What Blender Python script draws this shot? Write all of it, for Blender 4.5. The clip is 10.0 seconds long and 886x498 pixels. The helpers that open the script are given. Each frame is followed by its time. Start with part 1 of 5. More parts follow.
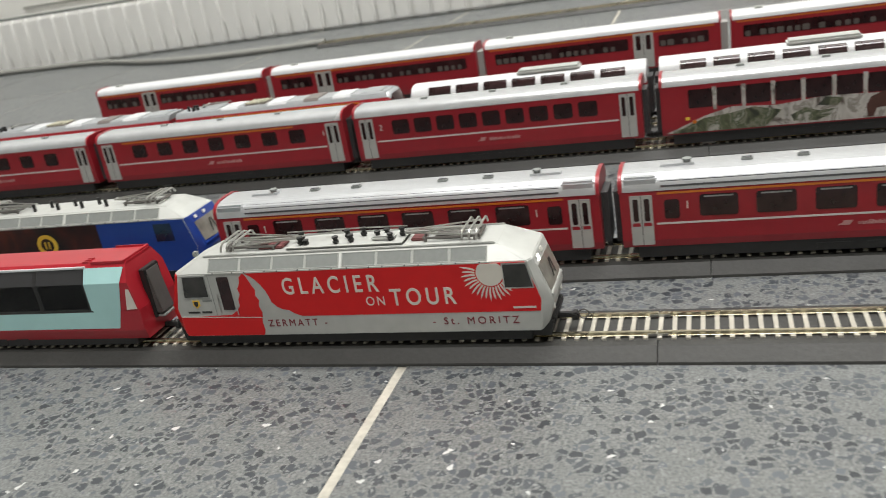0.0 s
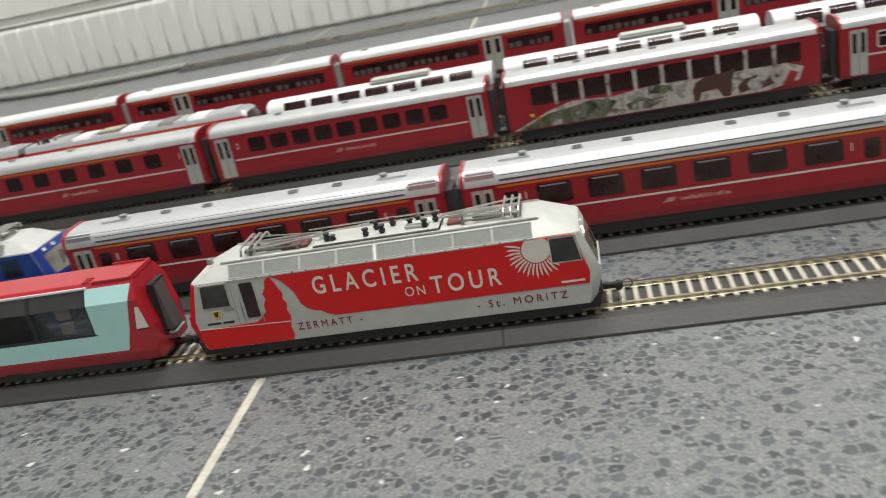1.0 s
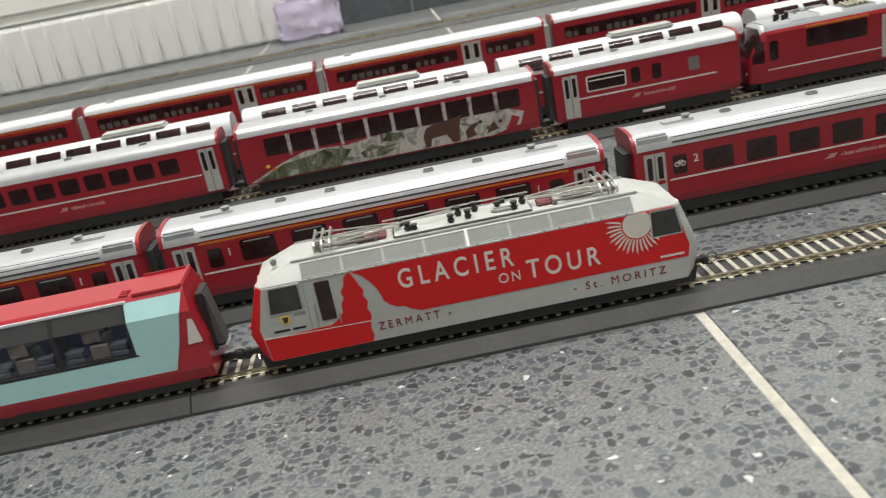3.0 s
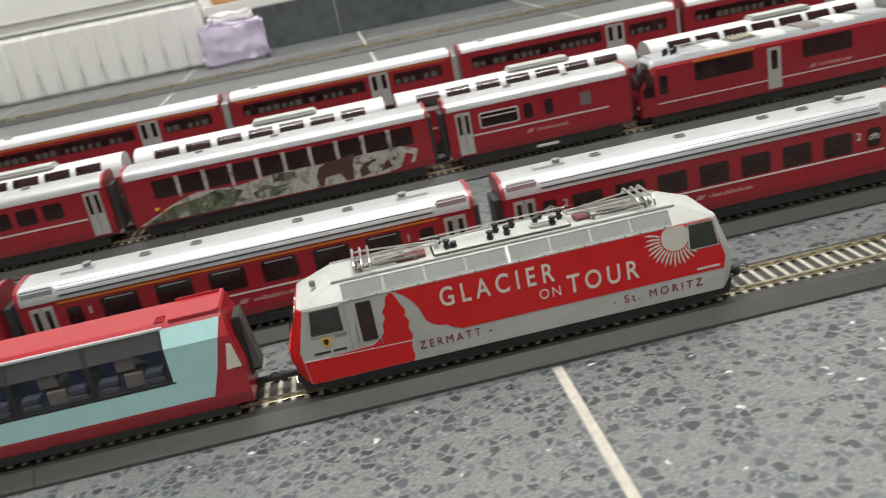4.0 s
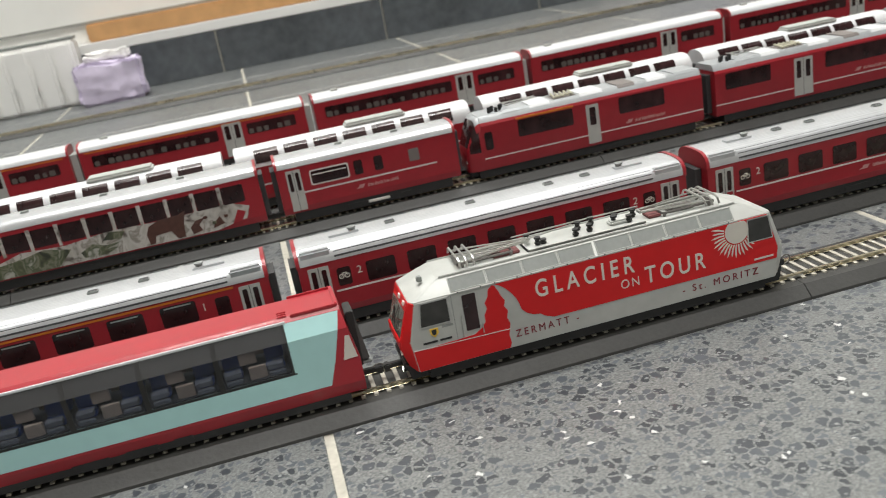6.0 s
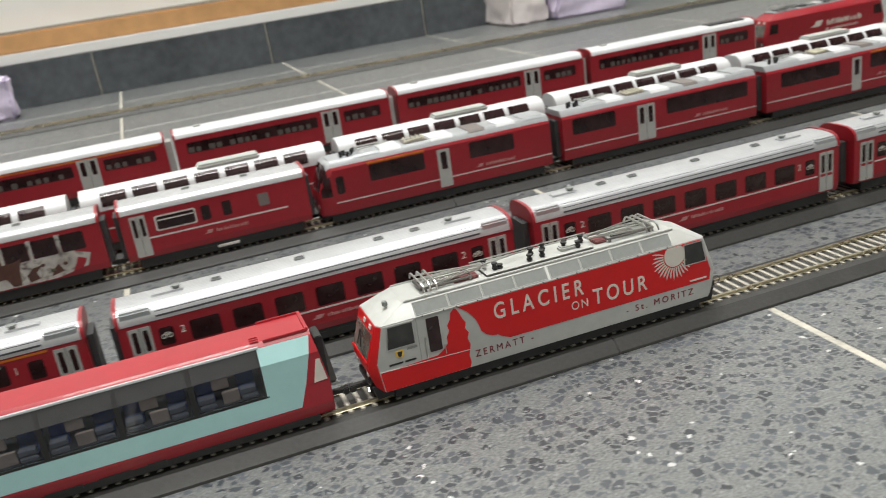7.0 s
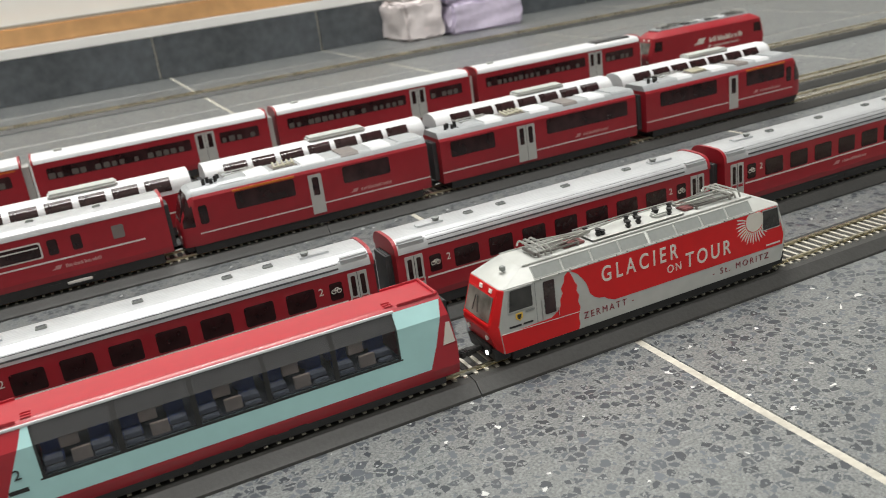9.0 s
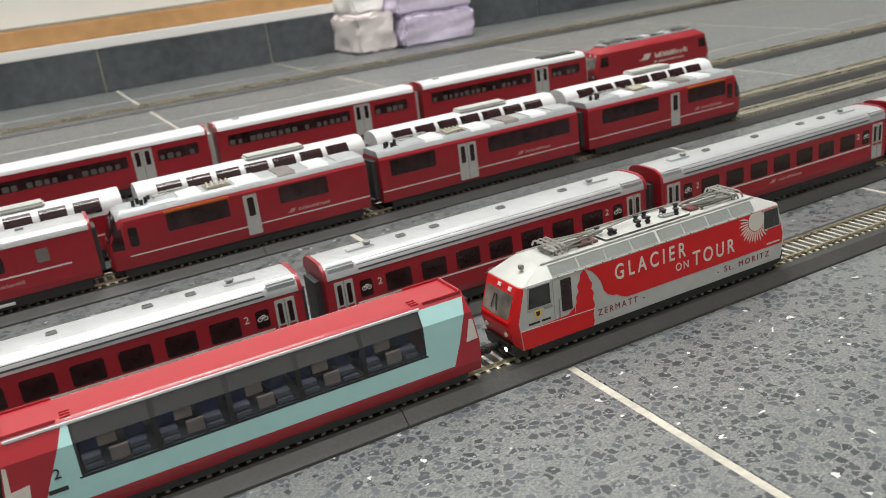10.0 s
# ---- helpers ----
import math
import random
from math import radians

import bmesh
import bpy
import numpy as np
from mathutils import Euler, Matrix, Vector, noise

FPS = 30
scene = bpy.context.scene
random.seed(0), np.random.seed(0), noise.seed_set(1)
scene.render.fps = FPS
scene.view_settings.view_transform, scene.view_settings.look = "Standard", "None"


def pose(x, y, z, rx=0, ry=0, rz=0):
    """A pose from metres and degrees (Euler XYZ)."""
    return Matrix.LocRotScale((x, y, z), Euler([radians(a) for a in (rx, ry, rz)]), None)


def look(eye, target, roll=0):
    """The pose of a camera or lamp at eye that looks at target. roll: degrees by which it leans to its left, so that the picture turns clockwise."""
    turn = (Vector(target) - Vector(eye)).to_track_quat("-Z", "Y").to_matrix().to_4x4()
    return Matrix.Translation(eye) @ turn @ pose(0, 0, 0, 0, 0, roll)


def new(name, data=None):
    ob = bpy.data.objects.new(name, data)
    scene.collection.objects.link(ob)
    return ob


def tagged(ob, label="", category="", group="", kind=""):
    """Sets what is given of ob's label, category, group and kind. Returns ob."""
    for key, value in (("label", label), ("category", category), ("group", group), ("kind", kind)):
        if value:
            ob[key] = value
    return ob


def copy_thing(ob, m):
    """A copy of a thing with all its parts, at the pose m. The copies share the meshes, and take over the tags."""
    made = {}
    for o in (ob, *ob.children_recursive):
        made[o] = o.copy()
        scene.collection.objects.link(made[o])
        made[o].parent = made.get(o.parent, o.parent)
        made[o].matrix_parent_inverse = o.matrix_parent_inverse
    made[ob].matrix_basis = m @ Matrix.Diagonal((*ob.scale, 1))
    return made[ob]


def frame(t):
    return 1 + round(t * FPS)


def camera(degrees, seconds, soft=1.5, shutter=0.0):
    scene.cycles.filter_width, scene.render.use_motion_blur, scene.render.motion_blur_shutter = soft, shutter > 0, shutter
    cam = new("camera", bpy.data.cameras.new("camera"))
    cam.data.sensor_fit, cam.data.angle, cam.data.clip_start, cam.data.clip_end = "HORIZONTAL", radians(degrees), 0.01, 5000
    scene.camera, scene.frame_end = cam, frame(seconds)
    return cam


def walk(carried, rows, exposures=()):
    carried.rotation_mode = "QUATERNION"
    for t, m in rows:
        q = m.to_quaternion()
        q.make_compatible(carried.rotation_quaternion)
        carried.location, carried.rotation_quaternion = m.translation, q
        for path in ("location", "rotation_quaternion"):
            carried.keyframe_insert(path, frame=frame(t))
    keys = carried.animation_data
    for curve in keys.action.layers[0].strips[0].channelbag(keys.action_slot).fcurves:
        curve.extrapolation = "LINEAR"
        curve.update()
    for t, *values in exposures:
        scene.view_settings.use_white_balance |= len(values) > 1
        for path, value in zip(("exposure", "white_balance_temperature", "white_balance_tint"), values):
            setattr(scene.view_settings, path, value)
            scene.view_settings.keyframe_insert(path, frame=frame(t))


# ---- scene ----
cam = camera(54.25, 10.0, soft=0.9, shutter=0.4)
PATH = [
    (0, (-0.1029, -0.1766, 0.1013), (-0.7170, 1.5908, -0.6052), -9.74),
    (0.3, (-0.0997, -0.1770, 0.1018), (-0.6514, 1.6088, -0.6099), -10.43),
    (0.5, (-0.0967, -0.1781, 0.1009), (-0.6089, 1.6195, -0.6108), -11.25),
    (0.8, (-0.0934, -0.1801, 0.1001), (-0.5315, 1.6355, -0.6150), -11.76),
    (1, (-0.0902, -0.1809, 0.0990), (-0.4667, 1.6454, -0.6242), -12.24),
    (1.3, (-0.0847, -0.1774, 0.0983), (-0.3373, 1.6661, -0.6349), -12.00),
    (1.5, (-0.0817, -0.1753, 0.0976), (-0.2770, 1.6733, -0.6405), -12.03),
    (1.8, (-0.0777, -0.1731, 0.0968), (-0.2027, 1.6815, -0.6413), -11.77),
    (2, (-0.0753, -0.1739, 0.0960), (-0.1671, 1.6867, -0.6320), -11.61),
    (2.3, (-0.0719, -0.1752, 0.0969), (-0.1156, 1.6892, -0.6258), -11.47),
    (2.5, (-0.0686, -0.1762, 0.0959), (-0.0832, 1.6883, -0.6276), -11.37),
    (2.7, (-0.0648, -0.1764, 0.0940), (-0.0516, 1.6900, -0.6245), -11.15),
    (3.8, (-0.0393, -0.1719, 0.0962), (0.0652, 1.6997, -0.6011), -11.37),
    (4, (-0.0342, -0.1720, 0.0980), (0.1163, 1.6956, -0.6016), -11.14),
    (4.3, (-0.0268, -0.1716, 0.0989), (0.2180, 1.6838, -0.6064), -10.45),
    (4.5, (-0.0226, -0.1735, 0.0989), (0.2481, 1.6785, -0.6062), -10.28),
    (4.8, (-0.0158, -0.1742, 0.0986), (0.2606, 1.6802, -0.5977), -10.46),
    (5, (-0.0126, -0.1745, 0.1001), (0.2897, 1.6755, -0.5970), -10.39),
    (6.3, (0.0062, -0.1867, 0.1090), (0.3807, 1.6569, -0.5700), -10.12),
    (6.5, (0.0103, -0.1884, 0.1119), (0.4340, 1.6437, -0.5691), -9.61),
    (6.8, (0.0186, -0.1898, 0.1149), (0.5275, 1.6199, -0.5679), -8.76),
    (7, (0.0258, -0.1894, 0.1149), (0.5788, 1.6072, -0.5683), -8.39),
    (7.3, (0.0359, -0.1902, 0.1142), (0.6300, 1.5923, -0.5713), -8.10),
    (7.5, (0.0407, -0.1890, 0.1144), (0.6880, 1.5738, -0.5739), -7.65),
    (7.8, (0.0445, -0.1893, 0.1137), (0.7315, 1.5565, -0.5793), -7.57),
    (8, (0.0445, -0.1883, 0.1136), (0.7345, 1.5579, -0.5754), -7.73),
    (8.5, (0.0477, -0.1838, 0.1138), (0.7475, 1.5605, -0.5701), -7.81),
    (9, (0.0479, -0.1803, 0.1138), (0.7851, 1.5489, -0.5693), -7.61),
    (9.5, (0.0531, -0.1785, 0.1131), (0.8340, 1.5335, -0.5643), -7.22),
    (10, (0.0591, -0.1785, 0.1150), (0.8816, 1.5158, -0.5578), -7.08),
]
cam.data.dof.use_dof, cam.data.dof.focus_distance, cam.data.dof.aperture_fstop = True, 0.24, 35.0
walk(cam, [(t, look(eye, target, roll)) for t, eye, target, roll in PATH])

# ---- light: a room lit by ceiling tubes, some added as fill ----
world = bpy.data.worlds.new("room_air")
scene.world = world
world.use_nodes = True
world.node_tree.nodes["Background"].inputs["Color"].default_value = (0.90, 0.97, 1.0, 1)
world.node_tree.nodes["Background"].inputs["Strength"].default_value = 0.08


def tube(x, y, z, sx, sy, power):
    d = bpy.data.lights.new("ceiling_tube", "AREA")
    d.shape, d.size, d.size_y, d.energy, d.color = "RECTANGLE", sx, sy, power, (1.0, 0.985, 0.945)
    ob = new("ceiling_tube", d)
    ob.matrix_world = pose(x, y, z)
    return ob


tube(-0.1, -0.02, 2.6, 1.3, 0.2, 9)
# unseen, added to brighten the back wall and the near train sides
tube(0.2, -0.80, 2.6, 1.3, 0.2, 47)
tube(0.1, 0.50, 2.6, 1.6, 0.2, 55)
# two weak unseen tubes added as side fill
tube(2.0, -0.1, 2.6, 0.2, 1.3, 3)
tube(-1.7, -0.1, 2.6, 0.2, 1.3, 3)


# ---- materials ----
def mat(name, color, rough=0.5, metal=0.0, var=0.12, scale=400.0, bump=0.0, spec=0.5, coat=0.0, alpha=1.0):
    m = bpy.data.materials.new(name)
    m.use_nodes = True
    nt = m.node_tree
    b = nt.nodes["Principled BSDF"]
    b.inputs["Roughness"].default_value = rough
    b.inputs["Metallic"].default_value = metal
    b.inputs["Specular IOR Level"].default_value = spec
    b.inputs["Coat Weight"].default_value = coat
    b.inputs["Base Color"].default_value = (*color, 1)
    b.inputs["Alpha"].default_value = alpha
    if var > 0:
        tc = nt.nodes.new("ShaderNodeTexCoord")
        n1 = nt.nodes.new("ShaderNodeTexNoise")
        n1.inputs["Scale"].default_value, n1.inputs["Detail"].default_value = scale, 5
        n2 = nt.nodes.new("ShaderNodeTexNoise")
        n2.inputs["Scale"].default_value, n2.inputs["Detail"].default_value = scale * 0.12, 3
        nt.links.new(tc.outputs["Object"], n1.inputs["Vector"])
        nt.links.new(tc.outputs["Object"], n2.inputs["Vector"])
        add = nt.nodes.new("ShaderNodeMath")
        add.operation = "ADD"
        nt.links.new(n1.outputs["Fac"], add.inputs[0])
        nt.links.new(n2.outputs["Fac"], add.inputs[1])
        mr = nt.nodes.new("ShaderNodeMapRange")
        mr.inputs["From Min"].default_value, mr.inputs["From Max"].default_value = 0.6, 1.4
        mr.inputs["To Min"].default_value, mr.inputs["To Max"].default_value = 1 - var, 1 + var
        nt.links.new(add.outputs[0], mr.inputs["Value"])
        mul = nt.nodes.new("ShaderNodeVectorMath")
        mul.operation = "SCALE"
        mul.inputs[0].default_value = color
        nt.links.new(mr.outputs[0], mul.inputs["Scale"])
        nt.links.new(mul.outputs[0], b.inputs["Base Color"])
        rr = nt.nodes.new("ShaderNodeMapRange")
        rr.inputs["To Min"].default_value, rr.inputs["To Max"].default_value = max(0.03, rough - 0.07), min(1, rough + 0.07)
        nt.links.new(n2.outputs["Fac"], rr.inputs["Value"])
        nt.links.new(rr.outputs[0], b.inputs["Roughness"])
        if bump:
            bp = nt.nodes.new("ShaderNodeBump")
            bp.inputs["Strength"].default_value, bp.inputs["Distance"].default_value = bump, 0.0003
            nt.links.new(n1.outputs["Fac"], bp.inputs["Height"])
            nt.links.new(bp.outputs[0], b.inputs["Normal"])
    return m


def terrazzo():
    m = bpy.data.materials.new("terrazzo")
    m.use_nodes = True
    nt = m.node_tree
    N, L = nt.nodes.new, nt.links.new
    b = nt.nodes["Principled BSDF"]
    geo = N("ShaderNodeNewGeometry")
    warp = N("ShaderNodeTexNoise")
    warp.inputs["Scale"].default_value = 420
    L(geo.outputs["Position"], warp.inputs["Vector"])
    mixv = N("ShaderNodeMix")
    mixv.data_type = "VECTOR"
    mixv.inputs["Factor"].default_value = 0.0016
    L(geo.outputs["Position"], mixv.inputs["A"])
    L(warp.outputs["Color"], mixv.inputs["B"])

    def chips(scale, lo, hi, share):
        edge = N("ShaderNodeTexVoronoi")
        edge.feature = "DISTANCE_TO_EDGE"
        edge.inputs["Scale"].default_value = scale
        cell = N("ShaderNodeTexVoronoi")
        cell.inputs["Scale"].default_value = scale
        for v in (edge, cell):
            L(mixv.outputs["Result"], v.inputs["Vector"])
        sep = N("ShaderNodeSeparateColor")
        L(cell.outputs["Color"], sep.inputs[0])
        size = N("ShaderNodeMapRange")
        size.inputs["To Min"].default_value, size.inputs["To Max"].default_value = lo, hi
        L(sep.outputs["Green"], size.inputs["Value"])
        inside = N("ShaderNodeMath")
        inside.operation = "GREATER_THAN"
        L(edge.outputs["Distance"], inside.inputs[0])
        L(size.outputs[0], inside.inputs[1])
        pick = N("ShaderNodeMath")
        pick.operation = "LESS_THAN"
        pick.inputs[1].default_value = share
        L(sep.outputs["Red"], pick.inputs[0])
        both = N("ShaderNodeMath")
        both.operation = "MULTIPLY"
        L(inside.outputs[0], both.inputs[0])
        L(pick.outputs[0], both.inputs[1])
        return both.outputs[0], sep.outputs["Blue"], sep.outputs["Red"]

    grit = N("ShaderNodeTexNoise")
    grit.inputs["Scale"].default_value, grit.inputs["Detail"].default_value = 1600, 6
    L(geo.outputs["Position"], grit.inputs["Vector"])
    base = N("ShaderNodeValToRGB")
    e = base.color_ramp.elements
    e[0].position, e[0].color = 0.35, (0.092, 0.099, 0.098, 1)
    e[1].position, e[1].color = 0.7, (0.212, 0.223, 0.219, 1)
    L(grit.outputs["Fac"], base.inputs["Fac"])
    big, tone, _ = chips(400, 0.05, 0.17, 0.66)
    ramp = N("ShaderNodeValToRGB")
    e = ramp.color_ramp.elements
    e[0].position, e[0].color = 0.0, (0.024, 0.029, 0.036, 1)
    e[1].position, e[1].color = 1.0, (0.10, 0.113, 0.13, 1)
    L(tone, ramp.inputs["Fac"])
    m1 = N("ShaderNodeMix")
    m1.data_type = "RGBA"
    L(big, m1.inputs["Factor"])
    L(base.outputs[0], m1.inputs["A"])
    L(ramp.outputs[0], m1.inputs["B"])
    small, tone2, _ = chips(950, 0.10, 0.3, 0.42)
    ramp2 = N("ShaderNodeValToRGB")
    e = ramp2.color_ramp.elements
    e[0].position, e[0].color = 0.0, (0.07, 0.078, 0.085, 1)
    e[1].position, e[1].color = 1.0, (0.212, 0.223, 0.219, 1)
    L(tone2, ramp2.inputs["Fac"])
    m2 = N("ShaderNodeMix")
    m2.data_type = "RGBA"
    L(small, m2.inputs["Factor"])
    L(m1.outputs["Result"], m2.inputs["A"])
    L(ramp2.outputs[0], m2.inputs["B"])
    white, _, _ = chips(520, 0.14, 0.36, 0.020)
    m3 = N("ShaderNodeMix")
    m3.data_type = "RGBA"
    L(white, m3.inputs["Factor"])
    L(m2.outputs["Result"], m3.inputs["A"])
    m3.inputs["B"].default_value = (0.48, 0.49, 0.48, 1)
    stain = N("ShaderNodeTexNoise")
    stain.inputs["Scale"].default_value, stain.inputs["Detail"].default_value = 9, 4
    L(geo.outputs["Position"], stain.inputs["Vector"])
    sr = N("ShaderNodeMapRange")
    sr.inputs["To Min"].default_value, sr.inputs["To Max"].default_value = 0.85, 1.15
    L(stain.outputs["Fac"], sr.inputs["Value"])
    sc = N("ShaderNodeVectorMath")
    sc.operation = "SCALE"
    L(m3.outputs["Result"], sc.inputs[0])
    L(sr.outputs[0], sc.inputs["Scale"])
    L(sc.outputs[0], b.inputs["Base Color"])
    rr = N("ShaderNodeMapRange")
    rr.inputs["To Min"].default_value, rr.inputs["To Max"].default_value = 0.34, 0.52
    L(stain.outputs["Fac"], rr.inputs["Value"])
    L(rr.outputs[0], b.inputs["Roughness"])
    b.inputs["Coat Weight"].default_value, b.inputs["Coat Roughness"].default_value = 0.5, 0.42
    return m


TERRAZZO = terrazzo()
JOINT = mat("joint_cream", (0.45, 0.43, 0.37), 0.7, var=0.25, scale=500)
BED = mat("roadbed_plastic", (0.038, 0.038, 0.036), 0.55, var=0.2, scale=900, bump=0.25)
TIE = mat("sleeper_plastic", (0.50, 0.475, 0.41), 0.3, var=0.2, scale=700, coat=0.5)
RAIL = mat("nickel_rail", (0.62, 0.57, 0.42), 0.28, 1.0, var=0.15)
RED = mat("coach_red", (0.30, 0.012, 0.021), 0.34, var=0.10, scale=300, coat=0.15)
LOCO_RED = mat("loco_red", (0.58, 0.011, 0.013), 0.36, var=0.06, scale=300, spec=0.35)
PANO_RED = mat("panorama_red", (0.37, 0.013, 0.024), 0.34, var=0.08, scale=300, coat=0.3)
CYAN = mat("pale_turquoise", (0.40, 0.66, 0.66), 0.4, var=0.04, scale=300)
PALE = mat("loco_light_grey", (0.44, 0.45, 0.43), 0.44, 0.05, var=0.09, scale=300)
PALE2 = mat("grille_grey", (0.235, 0.25, 0.24), 0.45, var=0.10, scale=900)
SILVER = mat("roof_silver", (0.55, 0.565, 0.585), 0.33, 0.55, var=0.07, scale=250)
WHITE = mat("roof_white", (0.64, 0.655, 0.67), 0.34, var=0.06, scale=250)
def ribbed(m, scale, strength):
    """Fine lengthwise ribs pressed into a roof sheet."""
    nt = m.node_tree
    tc, wv, bp = nt.nodes.new("ShaderNodeTexCoord"), nt.nodes.new("ShaderNodeTexWave"), nt.nodes.new("ShaderNodeBump")
    wv.bands_direction = "Y"
    wv.inputs["Scale"].default_value, wv.inputs["Distortion"].default_value = scale, 0.0
    bp.inputs["Strength"].default_value, bp.inputs["Distance"].default_value = strength, 0.0001
    nt.links.new(tc.outputs["Object"], wv.inputs["Vector"])
    nt.links.new(wv.outputs["Fac"], bp.inputs["Height"])
    nt.links.new(bp.outputs[0], nt.nodes["Principled BSDF"].inputs["Normal"])


ribbed(SILVER, 260, 0.5)
# dark grey for the painted shade between roof ribs and for vent slots
RIBDARK = mat("rib_shade_slot", (0.08, 0.083, 0.088), 0.5, var=0.1)
PALEROOF = mat("roof_pale_grey", (0.54, 0.555, 0.57), 0.26, 0.4, var=0.1, scale=200)
GREYROOF = mat("roof_grey", (0.38, 0.40, 0.415), 0.35, 0.2, var=0.1, scale=400)
GREYHATCH = mat("hatch_grey", (0.17, 0.15, 0.14), 0.5, var=0.1)
DOOR = mat("door_grey", (0.42, 0.42, 0.40), 0.4, var=0.08)
PRINT = mat("faded_print", (0.46, 0.24, 0.23), 0.4, var=0.1)
STRIPE = mat("stripe_white", (0.62, 0.60, 0.57), 0.4, var=0.05)
ORANGE = mat("stripe_orange", (0.55, 0.16, 0.015), 0.4, var=0.05)
BLACK = mat("black_plastic", (0.018, 0.018, 0.018), 0.5, var=0.25, scale=900)
DARK = mat("dark_grey_rubber", (0.05, 0.05, 0.052), 0.6, var=0.2, scale=900)
GLASSY = mat("dark_window", (0.032, 0.014, 0.015), 0.13, var=0.75, scale=190)
CABGLASS = mat("cab_window_grey", (0.034, 0.033, 0.030), 0.08, var=0.85, scale=170, coat=0.4)
SLAB = mat("gangway_grey", (0.085, 0.083, 0.080), 0.5, var=0.15, scale=500)
STEEL = mat("bright_steel", (0.55, 0.55, 0.53), 0.3, 1.0, var=0.1)
WHEEL = mat("wheel_steel", (0.20, 0.19, 0.18), 0.4, 0.8, var=0.15)
BLUE = mat("loco_blue", (0.013, 0.05, 0.29), 0.3, var=0.06, coat=0.3)
NAVY = mat("cab_window_navy", (0.010, 0.018, 0.05), 0.12, var=0.5, scale=150, coat=0.4)
MAROON = mat("letter_maroon", (0.20, 0.018, 0.03), 0.5, var=0.1)
LETTER = mat("letter_white", (0.66, 0.63, 0.57), 0.45, var=0.06)
YELLOW = mat("crest_yellow", (0.75, 0.48, 0.05), 0.45, var=0.1)
CUSHION = mat("seat_cushion_grey", (0.22, 0.23, 0.26), 0.7, var=0.2)
SEAT = mat("seat_blue", (0.07, 0.13, 0.40), 0.7, var=0.2)
TABLE = mat("table_beige", (0.58, 0.46, 0.37), 0.6, var=0.15)
def mural(name, stops, scale):
    """A printed landscape: patches of several tones with uneven borders."""
    m = mat(name, (0.3, 0.3, 0.3), 0.4, var=0)
    nt = m.node_tree
    tc, ns, rp = nt.nodes.new("ShaderNodeTexCoord"), nt.nodes.new("ShaderNodeTexNoise"), nt.nodes.new("ShaderNodeValToRGB")
    ns.inputs["Scale"].default_value, ns.inputs["Detail"].default_value, ns.inputs["Distortion"].default_value = scale, 7, 0.8
    e = rp.color_ramp.elements
    for k, (p, c) in enumerate(stops):
        q = e[k] if k < 2 else e.new(p)
        q.position, q.color = p, (*c, 1)
    nt.links.new(tc.outputs["Object"], ns.inputs["Vector"])
    nt.links.new(ns.outputs["Fac"], rp.inputs["Fac"])
    nt.links.new(rp.outputs[0], nt.nodes["Principled BSDF"].inputs["Base Color"])
    return m


MURAL_G = mural("mural_green", ((0.36, (0.03, 0.035, 0.025)), (0.47, (0.10, 0.115, 0.06)), (0.52, (0.20, 0.20, 0.15)), (0.6, (0.06, 0.08, 0.035)), (0.68, (0.40, 0.39, 0.35))), 210)
MURAL_W = mural("mural_snow", ((0.34, (0.10, 0.08, 0.07)), (0.42, (0.40, 0.38, 0.35)), (0.55, (0.52, 0.50, 0.47)), (0.62, (0.24, 0.22, 0.19)), (0.72, (0.46, 0.44, 0.41))), 180)
POSTER = mural("picture_dark", ((0.36, (0.012, 0.008, 0.008)), (0.5, (0.045, 0.012, 0.010)), (0.62, (0.10, 0.022, 0.012)), (0.72, (0.03, 0.010, 0.014))), 70)
MURAL_B = mat("mural_brown", (0.075, 0.03, 0.022), 0.5, var=0.4, scale=600)
# dark tone chosen so the unseen walls and ceiling bounce less light
ROOMPAINT = mat("room_paint", (0.30, 0.29, 0.27), 0.8, var=0.05, scale=20)
WALLPAINT = mat("wall_paint", (0.88, 0.88, 0.85), 0.8, var=0.05, scale=20)
SLATE = mat("skirting_slate", (0.085, 0.096, 0.106), 0.3, var=0.5, scale=90, coat=0.4)
WOOD = mat("wood_rail", (0.64, 0.36, 0.155), 0.45, var=0.2, scale=60)
FOAM = mat("lavender_foam", (0.70, 0.63, 0.80), 0.85, var=0.12, scale=150, bump=0.8)
FOAMW = mat("pale_foam", (0.76, 0.70, 0.70), 0.85, var=0.1, scale=150, bump=0.8)
WHITEFOAM = mat("white_foam", (0.84, 0.83, 0.82), 0.85, var=0.08, scale=150, bump=0.8)
ENAMEL = mat("white_enamel", (0.88, 0.88, 0.86), 0.4, var=0.04, scale=30)
CABLE = mat("grey_cable", (0.30, 0.30, 0.28), 0.5, var=0.1, scale=60)
LAMP = mat("lamp_lens", (0.8, 0.8, 0.75), 0.15, var=0)


